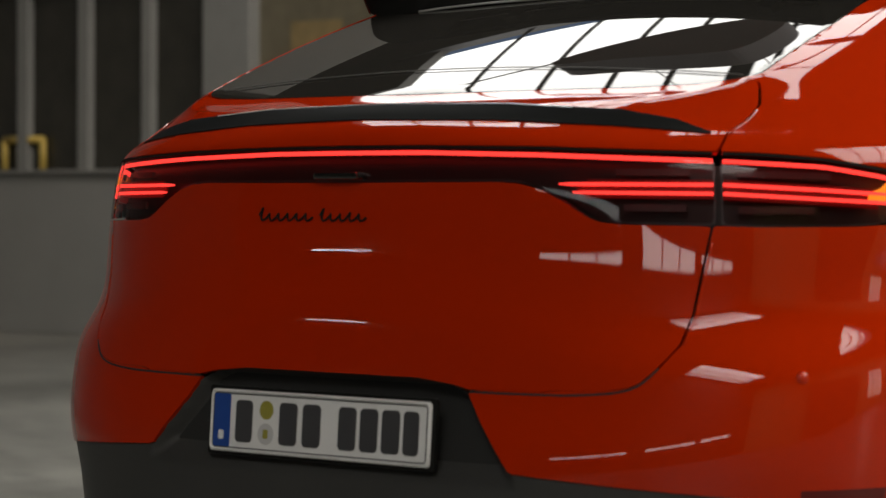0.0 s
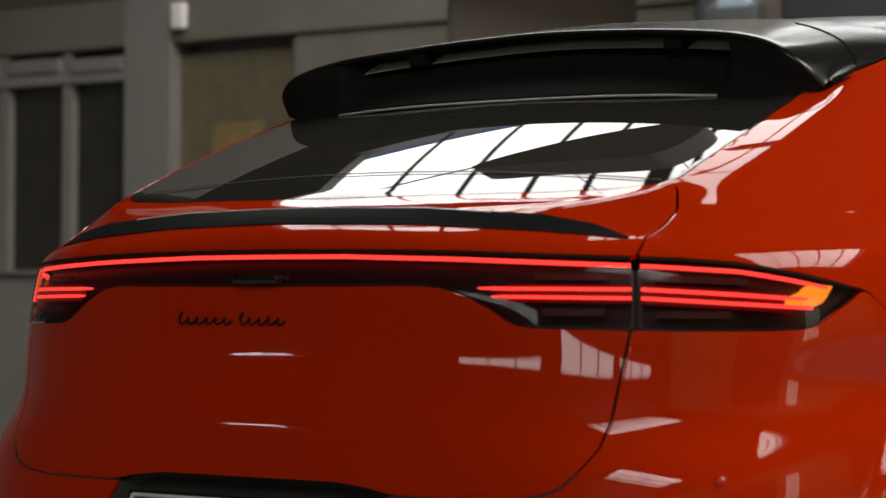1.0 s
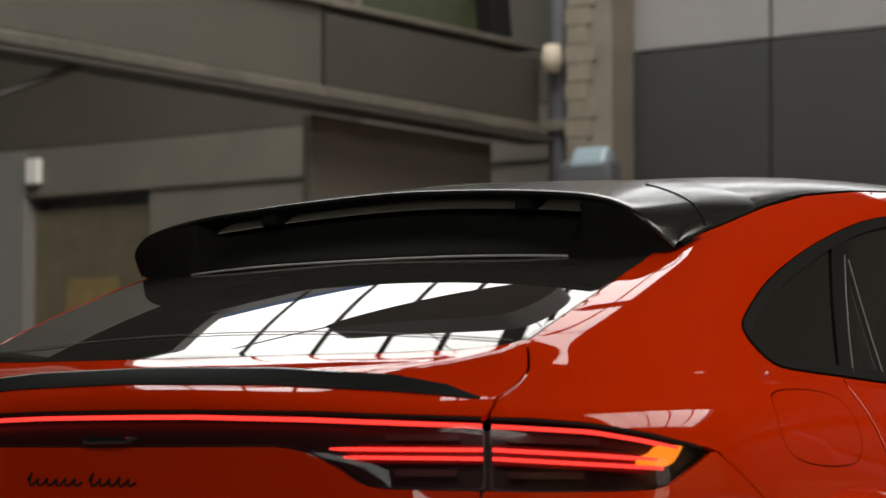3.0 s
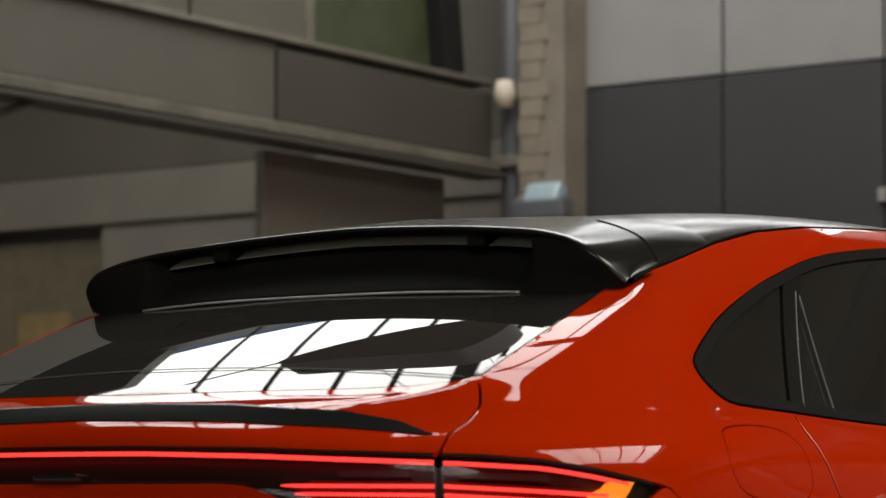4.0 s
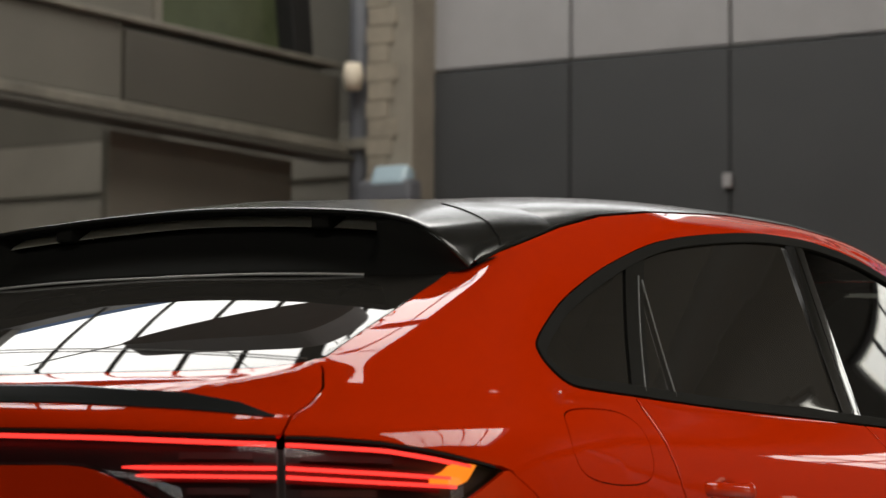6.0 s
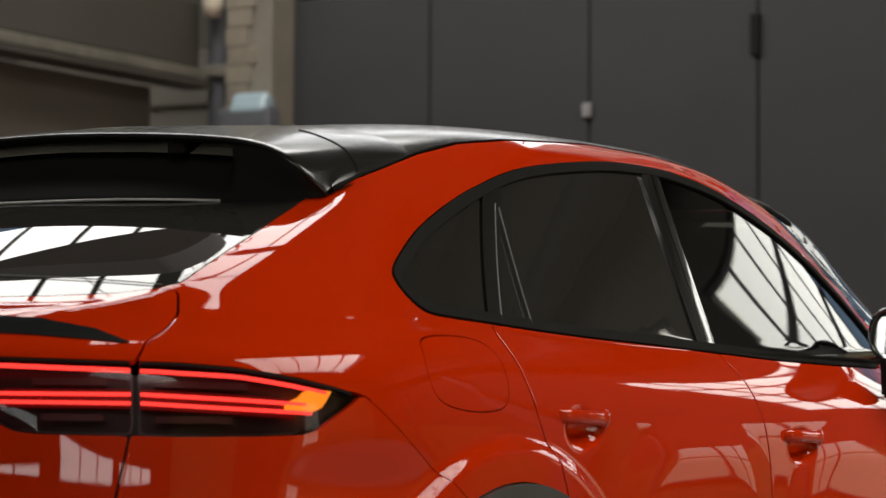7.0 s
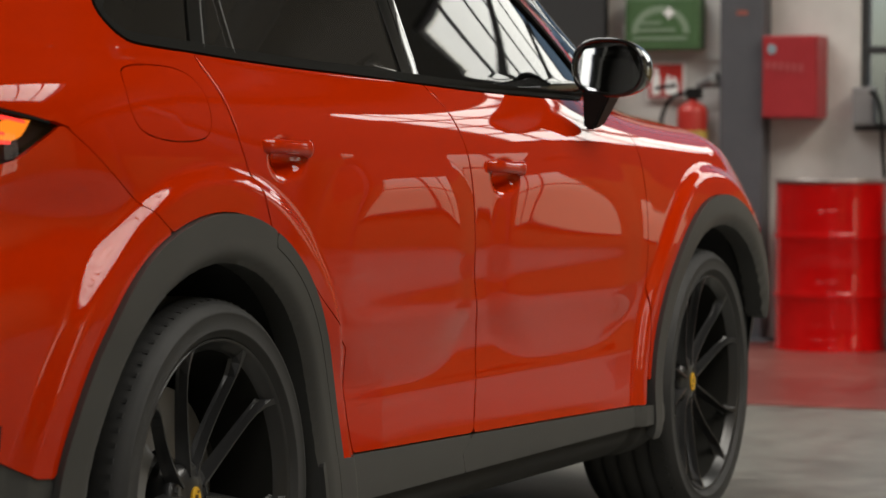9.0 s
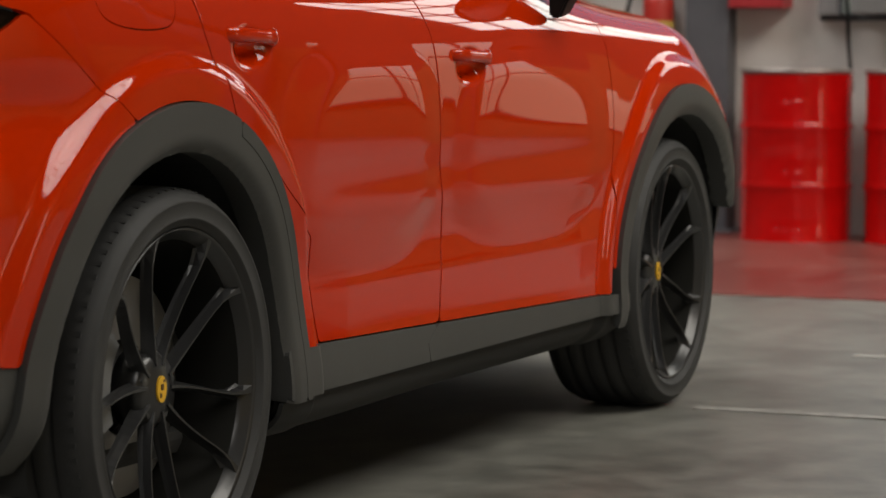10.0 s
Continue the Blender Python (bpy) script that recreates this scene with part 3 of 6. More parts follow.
# each door carries an arched, pillow-like swelling below the handle line
for y_, z_, hw_, hh_, a_ in ((0.80, 0.770, 0.40, 0.235, 0.0120), (1.80, 0.770, 0.50, 0.235, 0.0105)):
    d_ = (np.abs(BODY[..., 1] - y_) / hw_) ** 3 + (np.abs(BODY[..., 2] - z_) / hh_) ** 3
    s_ = np.clip((1.20 - d_) / 0.95, 0, 1)
    BODY[..., 0] += np.where((BODY[..., 0] > 0.7) & (BODY[..., 2] < 1.1), a_ * s_ * s_ * (3 - 2 * s_), 0)
# a long soft roll above the lower crease
w_ = np.clip((BODY[..., 1] - 0.45) / 0.2, 0, 1) * np.clip((2.38 - BODY[..., 1]) / 0.2, 0, 1) * (BODY[..., 0] > 0.7)
BODY[..., 0] += w_ * (0.0034 * np.exp(-(((BODY[..., 2] - 0.665) / 0.036) ** 2)) - 0.0022 * np.exp(-(((BODY[..., 2] - 0.745) / 0.035) ** 2)))
HANDLES = ((0.265, 1.012), (1.375, 0.970))
for y_, z_ in HANDLES:
    BODY[..., 0] -= dimple(y_ - 0.004, z_ - 0.012, 0.082, 0.042, 0.028)
FULL = np.concatenate([(BODY * (-1, 1, 1))[:, ::-1][:, :-1], BODY], axis=1)


def coords(g):
    x, y, z = g[..., 0], g[..., 1], g[..., 2]
    return x, y, z, np.arctan2(np.abs(x), -(y + 0.1))


X, Y, Z, Q = coords(BODY)
FX, FY, FZ, FQ = coords(FULL)
COL = np.broadcast_to(np.arange(BODY.shape[1]), Z.shape)
FCOL = np.abs(np.broadcast_to(np.arange(FULL.shape[1]), FZ.shape) - (BODY.shape[1] - 1))


def of(z, table):
    """Piecewise linear: table rows (key, value), keys rising."""
    a = np.array(table, float)
    return np.interp(z, a[:, 0], a[:, 1])


SEAM = ((0.60, 0.30), (0.712, 0.333), (0.716, 0.43), (0.720, 0.526), (0.727, 0.598), (0.737, 0.630), (0.764, 0.659), (0.802, 0.692), (0.85, 0.712), (0.92, 0.726), (0.987, 0.740), (1.05, 0.745), (1.112, 0.752), (1.142, 0.772), (1.161, 0.806), (1.19, 0.838), (1.22, 0.848), (1.5, 0.86))
REAR_DOOR = ((0.35, 0.62), (0.62, 0.55), (0.76, 0.34), (0.84, 0.165), (0.938, 0.118), (1.023, 0.072), (1.089, 0.050), (1.144, 0.043), (1.197, 0.036), (1.30, 0.03))
FRONT_DOOR = ((0.20, 1.16), (0.30, 1.165), (0.345, 1.15), (0.396, 1.238), (0.477, 1.252), (0.592, 1.262), (0.67, 1.238), (0.76, 1.213), (0.917, 1.186), (1.034, 1.152), (1.10, 1.122), (1.168, 1.072), (1.6, 1.0))
FENDER = ((0.20, 2.33), (0.36, 2.34), (0.53, 2.368), (0.68, 2.364), (0.93, 2.362), (1.007, 2.358), (1.057, 2.340), (1.095, 2.305), (1.14, 2.22), (1.2, 2.1))
DLO = smooth_line([(-0.228, 1.262), (-0.205, 1.290), (-0.085, 1.346), (0.047, 1.400), (0.238, 1.467), (0.465, 1.524), (0.798, 1.564), (1.033, 1.573), (1.2, 1.567), (1.425, 1.538), (1.718, 1.462), (1.93, 1.368), (2.09, 1.262), (2.15, 1.190), (2.13, 1.150), (1.9, 1.146), (1.417, 1.152), (1.085, 1.162), (0.773, 1.172), (0.448, 1.180), (0.189, 1.189), (0.039, 1.196), (-0.089, 1.202), (-0.175, 1.210), (-0.215, 1.232)], 6, True)
FLAP = smooth_line([(-0.300, 1.130), (-0.312, 1.085), (-0.285, 1.048), (-0.188, 1.032), (-0.075, 1.036), (-0.034, 1.060), (-0.020, 1.105), (-0.026, 1.142), (-0.075, 1.163), (-0.186, 1.167), (-0.272, 1.158)], 5, True)
ROOF_EDGE = ((-0.3, 1.445), (-0.16, 1.450), (-0.07, 1.468), (0.175, 1.534), (0.334, 1.568), (0.513, 1.590), (0.9, 1.614), (1.2, 1.613), (1.5, 1.590), (1.75, 1.56), (2.0, 1.5))
LAMP_TOP = ((0.0, 1.122), (0.20, 1.121), (0.45, 1.117), (0.553, 1.113), (0.74, 1.107), (0.82, 1.105), (0.914, 1.098), (1.014, 1.083), (1.094, 1.067), (1.141, 1.056), (1.3, 1.03))
LAMP_LOW = ((0.0, 1.063), (0.38, 1.064), (0.42, 1.061), (0.459, 1.051), (0.503, 1.030), (0.539, 1.008), (0.562, 0.999), (0.60, 0.995), (0.732, 0.993), (0.812, 0.991), (0.949, 0.992), (1.02, 0.995), (1.050, 1.003), (1.095, 1.030), (1.141, 1.056), (1.3, 1.09))
GLASS_EDGE = ((1.19, 0.640), (1.225, 0.648), (1.244, 0.654), (1.291, 0.652), (1.344, 0.646), (1.397, 0.630), (1.45, 0.603))
GLASS_LOW = ((0.0, 1.222), (0.45, 1.224), (0.57, 1.228), (0.63, 1.236), (0.66, 1.248))
DECK_LOW = ((0.0, 1.170), (0.35, 1.165), (0.594, 1.152), (0.693, 1.144), (0.758, 1.137), (0.8, 1.135))
DECK_TOP = ((0.0, 1.190), (0.35, 1.186), (0.596, 1.172), (0.692, 1.159), (0.758, 1.137), (0.8, 1.12))
RECESS = ((0.56, 0.440), (0.589, 0.419), (0.669, 0.359), (0.713, 0.330), (0.730, 0.285), (0.738, 0.22))


def rear_fields(x, y, z, q, col):
    """Signed distances of the regions at the rear, for the half or the whole grid."""
    back = np.where(col < NA + 60, 1.0, -1.0)
    f = {}
    f["seam"] = np.minimum((of(z, SEAM) - q) * 0.95, back)
    f["seam"] = np.minimum(f["seam"], z - of(q, ((0.0, 0.730), (0.22, 0.730), (0.30, 0.722), (0.34, 0.714), (0.5, 0.714), (0.6, 0.7), (2.0, 0.6))))
    f["lamp"] = np.minimum(np.minimum(of(q, LAMP_TOP) - z, z - of(q, LAMP_LOW)), back)
    f["glass"] = np.minimum(np.minimum(of(z, GLASS_EDGE) - np.abs(x), z - of(np.abs(x), GLASS_LOW)), np.where((col < NA) & (z < 1.60), 1.0, -1.0))
    f["glass"] = np.minimum(f["glass"], -0.185 - y)
    f["deck"] = np.minimum(np.minimum(of(q, DECK_TOP) - z, z - of(q, DECK_LOW)), np.where(y < -0.6, 1.0, -1.0))
    f["recess"] = np.minimum(np.minimum(of(z, RECESS) - q, 0.745 - z), back)
    return f


R, FR = rear_fields(X, Y, Z, Q, COL), rear_fields(FX, FY, FZ, FQ, FCOL)
GAP = 0.0024
A0, A1 = arch_dist(BODY, 0), arch_dist(BODY, 1)
FA0, FA1 = arch_dist(FULL, 0), arch_dist(FULL, 1)
DLO_F = np.where((X > 0.45) & (Z > 1.1), inside(Y, Z, DLO), -1.0)
SILL = 0.402 - 0.0249 * (Y - 0.53)
LOW_LINE = ((0.0, 0.585), (0.42, 0.585), (0.6, 0.573), (0.85, 0.555), (1.0, 0.512), (1.065, 0.480), (1.15, 0.474), (1.7, 0.45))
LOWER_RED, LOW_HALF = of(FQ, LOW_LINE), of(Q, LOW_LINE)
DIAG = (Y + 0.511) * 0.55 + (Z - 1.057) * 0.835  # > 0: ahead of and above the joint from the lamp's tip to the arch
FDIAG = (FY + 0.511) * 0.55 + (FZ - 1.057) * 0.835
SIDES = ((False, "right"), (True, "left"))

# ---------------------------------------------------------------- the car: body panels
tailgate = panel("tailgate", FULL, np.minimum.reduce([FR["seam"], -FR["lamp"] - 0.001, -FR["glass"], 1.235 - FZ + 0.02 * (np.abs(FX) > 0.6)]), M_PAINT, car, "orange-red painted tailgate", gap=GAP)
panel("rear_window", FULL, FR["glass"], M_TINT, car, "sloping dark tinted rear window", lift=-0.002, depth=0.006, gap=0.001)
bumper_f = np.minimum.reduce([-R["seam"], -R["recess"], Z - LOW_HALF, -DIAG, A0 - CAR_ARCHES[0][2], 1.06 - Z, -R["lamp"] - 0.001, np.where((Y < 0.1) & (COL < NA + 60), 1.0, -1.0)])
for flip, _ in SIDES:
    panel("rear_bumper", BODY, bumper_f, M_PAINT, car, "painted half of the rear bumper", gap=0.0016, flip=flip)
low_f = np.minimum.reduce([LOWER_RED - FZ, np.where((FY < -0.25) & (FCOL < NA + 60), 1.0, -1.0), FA0 - CAR_ARCHES[0][2], FZ - 0.29])
rec_f = np.minimum.reduce([FR["recess"], FZ - 0.55, 0.742 - FZ])
panel("lower_bumper", FULL, np.maximum(low_f, rec_f), M_CLAD, car, "matt dark grey plastic lower bumper", lift=-0.004 - 0.036 * np.clip(rec_f / 0.02, 0, 1) * np.clip((FZ - 0.55) / 0.06, 0, 1), depth=0.02)
for flip, _ in SIDES:
    up = np.minimum.reduce([np.maximum(-R["seam"], np.where(Z > 1.23, 1.0, -1.0)), np.where(Z > 1.06, 1.0, DIAG + 0.0019), -R["lamp"] - 0.001, -R["glass"] - 0.001, of(Y, ROOF_EDGE) - Z, A0 - CAR_ARCHES[0][2], -DLO_F])
    door_line = np.where(Z < 1.19, of(Z, REAR_DOOR) - Y, 1.0)
    rail = np.where(Z < 1.172, -1.0, 1.0)
    quarter = np.minimum.reduce([up, np.where(Y < 0.9, door_line, rail), np.where(Y > 0.9, rail, 1.0), np.where((COL < NA + NB - 16), 1.0, -1.0)])
    flap = np.where(X > 0.6, inside(Y, Z, FLAP), -1.0)
    panel("fuel_flap", BODY, flap, M_PAINT, car, "round-cornered fuel filler flap", gap=0.0012, flip=flip) if not flip else None
    quarter = quarter if flip else np.minimum(quarter, -flap + GAP - 0.0012)
    panel("quarter_panel", BODY, quarter, M_PAINT, car, "painted rear quarter panel and roof rail", gap=GAP, flip=flip)
    rear_door = np.minimum.reduce([Y - of(Z, REAR_DOOR), of(Z, FRONT_DOOR) - Y, Z - SILL, 1.20 - Z, A0 - CAR_ARCHES[0][2], -DLO_F])
    panel("rear_door", BODY, rear_door, M_PAINT, car, gap=GAP, flip=flip)
    front_door = np.minimum.reduce([Y - of(Z, FRONT_DOOR), of(Z, FENDER) - Y, Z - SILL, 1.165 - Z, -DLO_F])
    panel("front_door", BODY, front_door, M_PAINT, car, gap=GAP, flip=flip)
    fender = np.minimum.reduce([Y - of(Z, FENDER), 3.42 - Y, Z - 0.42, 1.118 - Z - np.clip((Y - 2.3) * 0.05, 0, 1), A1 - CAR_ARCHES[1][2], -DLO_F, np.where(X > 0.2, 1.0, -1.0)])
    panel("front_fender", BODY, fender, M_PAINT, car, "painted front fender", gap=GAP, flip=flip)
    # window trim and glass
    trim_f = np.minimum.reduce([DLO_F, 0.019 - DLO_F])
    b_mid = Y - 1.035 - (Z - 1.37) * 0.06
    b_post = np.minimum(DLO_F - 0.018, 0.043 - np.abs(b_mid))
    c_post = np.minimum(DLO_F - 0.018, 0.034 - np.abs(Y - 0.068 - (Z - 1.2) * 0.86))
    panel("window_trim", BODY, trim_f, M_MATT, car, "satin black window surround", lift=0.004, depth=0.016, flip=flip)
    for half in (np.minimum(b_post, -b_mid + 0.004), np.minimum(b_post, b_mid - 0.008)):
        panel("door_pillar", BODY, half, M_GLOSS, car, "gloss black door pillar cover", lift=0.002 + 0.0012 * np.clip(1 - ((b_mid - 0.012) / 0.05) ** 2, 0, 1), depth=0.012, flip=flip)
    panel("window_divider", BODY, c_post, M_GLOSS, car, lift=0.002, depth=0.012, flip=flip)
    glass_f = DLO_F - 0.0170
    panel("quarter_window", BODY, np.minimum(glass_f, 0.03 + (Z - 1.2) * 0.86 - Y), M_TINT, car, "dark privacy glass", lift=-0.003, depth=0.004, flip=flip)
    panel("rear_side_window", BODY, np.minimum.reduce([glass_f, Y - 0.10 - (Z - 1.2) * 0.86, 0.992 + (Z - 1.37) * 0.06 - Y]), M_TINT, car, "dark privacy glass", lift=-0.003, depth=0.004, flip=flip)
    panel("front_side_window", BODY, np.minimum.reduce([glass_f, Y - 1.078 - (Z - 1.37) * 0.06]), M_GLASS, car, "lightly tinted clear glass", lift=-0.003, depth=0.004, flip=flip)
    # plastic cladding
    a_cl = np.minimum.reduce([CAR_ARCHES[0][2] - A0, A0 - CAR_ARCHES[0][3], Z - 0.30, np.where((X > 0.6) & (Y < 1), 1.0, -1.0)])
    roll = lambda d, k: 0.012 - 0.02 * np.clip((CAR_ARCHES[k][3] + 0.03 - d) / 0.03, 0, 1) ** 2
    d_cl = np.minimum.reduce([a_cl, A0 - CAR_ARCHES[0][2] + 0.030, Y - 0.150])
    panel("arch_cladding", BODY, np.minimum(a_cl, -d_cl), M_CLAD, car, "matt dark grey plastic wheel arch trim", lift=roll(A0, 0), depth=0.05, gap=0.0006, flip=flip)
    panel("door_cladding", BODY, d_cl, M_CLAD, car, "narrow arch trim strip on the rear door", lift=0.012, depth=0.03, gap=0.0014, flip=flip)
    a_cl = np.minimum.reduce([CAR_ARCHES[1][2] - A1, A1 - CAR_ARCHES[1][3], Z - np.where(Y > 2.9, 0.53, 0.27), np.where((X > 0.55) & (Y > 2), 1.0, -1.0), 3.350 - Y])
    panel("arch_cladding", BODY, a_cl, M_CLAD, car, "matt dark grey plastic wheel arch trim", lift=roll(A1, 1), depth=0.05, flip=flip)
    sill_f = np.minimum.reduce([SILL - Z, Z - 0.304, A0 - CAR_ARCHES[0][3], A1 - CAR_ARCHES[1][3], np.where((Y > 0.1) & (Y < 2.75), 1.0, -1.0)])
    panel("sill_trim", BODY, np.minimum(sill_f, of(Z, FRONT_DOOR) - Y), M_CLAD, car, "matt dark grey plastic sill", lift=0.006, depth=0.03, gap=0.001, flip=flip)
    panel("sill_trim", BODY, np.minimum(sill_f, Y - of(Z, FRONT_DOOR)), M_CLAD, car, "matt dark grey plastic sill", lift=0.006, depth=0.03, gap=0.001, flip=flip)
    under = np.minimum.reduce([0.299 - Z, A0 - CAR_ARCHES[0][3], A1 - CAR_ARCHES[1][3], np.where((Y > 0.1) & (Y < 2.75), 1.0, -1.0)])
    panel("rocker", BODY, under, M_DARK, car, lift=-0.012, depth=0.01, flip=flip)
roof_f = np.minimum.reduce([FZ - of(FY, ROOF_EDGE), np.where(FZ > 1.44, 1.0, -1.0), FY + 0.17, 1.90 - FY])
panel("roof", FULL, roof_f, M_ROOF, car, "gloss black roof panel", gap=GAP)
hood_f = np.minimum.reduce([FZ - 1.118 + np.clip((FY - 2.3) * 0.05, 0, 1), FY - 2.38 - np.clip(0.6 - np.abs(FX), 0, 1) * 0.55, 1.165 - FZ + 0.0 * FY, np.where(FY > 2.2, 1.0, -1.0)])
panel("bonnet", FULL, np.maximum(hood_f, np.minimum.reduce([FY - 2.75, FZ - 0.97, 1.118 - np.clip((FY - 2.3) * 0.05, 0, 1) - FZ, 0.80 - np.abs(FX), 3.6 - FY])), M_PAINT, car, "painted bonnet", gap=GAP)
panel("windscreen", FULL, np.minimum.reduce([FY - 1.80 - 0.0 * FX, np.where(FCOL > NA + NB - 14, 1.0, -1.0), FZ - 1.168, 1.585 - FZ]), M_GLASS, car, "clear windscreen", lift=-0.003, depth=0.004)
panel("front_bumper", FULL, np.minimum.reduce([FY - 3.42, FZ - 0.56, 0.97 - FZ, FA1 - CAR_ARCHES[1][2]]), M_PAINT, car, "painted front bumper", gap=GAP)

# dark structure behind the joints, leaving the wheel wells and windows free
shell = np.minimum.reduce([1.10 - FZ, FA0 - 0.46, FA1 - 0.46])
panel("inner_shell", FULL, shell, M_DARK, car, "dark inner body structure", lift=-0.034, depth=0.0)
part("underbody", box((-0.82, -0.75, 0.22), (0.82, 3.5, 0.27), 0.02), M_DARK, car)


# ---------------------------------------------------------------- the car: fittings
def level(z):
    """The line of the body surface at height z below the belt line: positions and normals by column."""
    rows = slice(0, 176)
    zz, out = Z[rows], []
    n = normals(BODY)
    for c in range(NA + NB):
        k = int(np.searchsorted(zz[:, c], z))
        k = min(max(k, 1), zz.shape[0] - 1)
        t = (z - zz[k - 1, c]) / (zz[k, c] - zz[k - 1, c] + 1e-12)
        out.append(np.concatenate([BODY[k - 1, c] * (1 - t) + BODY[k, c] * t, n[k - 1, c] * (1 - t) + n[k, c] * t]))
    return np.array(out)


LEVELS = {}


def on_body(z, q=None, y=None):
    """Point and normal of the right body side at height z, at the bearing q (rear) or the length y (side)."""
    key = round(float(z), 4)
    if key not in LEVELS:
        LEVELS[key] = level(float(z))
    a = LEVELS[key]
    if q is not None:
        b = np.arctan2(a[: NA + 90, 0], -(a[: NA + 90, 1] + 0.1))
        row = np.array([np.interp(abs(q), b, a[: NA + 90, k]) for k in range(6)])
        if q < 0:
            row[0], row[3] = -row[0], -row[3]
    else:
        row = np.array([np.interp(y, a[NA - 60 :, 1], a[NA - 60 :, k]) for k in range(6)])
    return Vector(row[:3]), Vector(row[3:]).normalized()


def ribbon(path, width, lift, deep, side=False, flip=False):
    """A flat bar laid along the surface: path of (q or y, z); lift: height of its top over the surface."""
    pts = [on_body(z, y=u) if side else on_body(z, q=u) for u, z in path]
    verts, faces = [], []
    for i, (p, n) in enumerate(pts):
        d = (pts[min(i + 1, len(pts) - 1)][0] - pts[max(i - 1, 0)][0]).normalized()
        s = n.cross(d).normalized()
        w = (width[i] if hasattr(width, "__len__") else width) / 2
        verts += [p + n * (lift - deep) - s * w, p + n * (lift - deep) + s * w, p + n * lift + s * w * 0.9, p + n * lift - s * w * 0.9]
    for i in range(len(pts) - 1):
        a, b = 4 * i, 4 * i + 4
        faces += [(a + k, b + k, b + (k + 1) % 4, a + (k + 1) % 4) for k in range(4)]
    faces += [(0, 1, 2, 3), tuple(range(len(verts) - 1, len(verts) - 5, -1))]
    if flip:
        verts = [(-v[0], v[1], v[2]) for v in verts]
    bm = bmesh.new()
    vs = [bm.verts.new(v) for v in verts]
    for f in faces:
        bm.faces.new([vs[k] for k in f])
    return bm


def curve(table, a, b, n):
    return [(u, of(u, table)) for u in np.linspace(a, b, n)]


def lens_part(name, g, f, mat, label, lift, flip=False, depth=0.004, parent=car):
    return panel(name, g, f, mat, parent, label, lift=lift, depth=depth, flip=flip)


# tail lamps and the light bar between them
bar_f = np.minimum(FR["lamp"], 0.7445 - FQ)
bar = lens_part("light_bar", FULL, bar_f - 0.002, M_LENS, "smoked lens across the tailgate with thin red light strip", -0.001)
panel("housing", FULL, bar_f, M_LAMPBOX, bar, "dark lamp housing", lift=-0.030, depth=0.0)
STRIP = ((0.0, 1.1135), (0.20, 1.1130), (0.447, 1.1075), (0.645, 1.1000), (0.745, 1.0965), (0.77, 1.0960), (0.915, 1.0880), (1.004, 1.0745), (1.072, 1.0620))
part("light_strip", ribbon([(-u, z) for u, z in curve(STRIP, 0.0, 0.742, 30)[:0:-1]] + curve(STRIP, 0.0, 0.742, 30), 0.0068, -0.003, 0.004), M_LED, bar, "glowing red light strip")
UP_IN, LOW_IN = ((0.49, 1.0580), (0.742, 1.0575)), ((0.515, 1.0445), (0.742, 1.0430))
UP_OUT, LOW_OUT = ((0.757, 1.0575), (0.907, 1.0500), (1.03, 1.0425)), ((0.757, 1.0430), (0.907, 1.0350), (1.04, 1.0285))
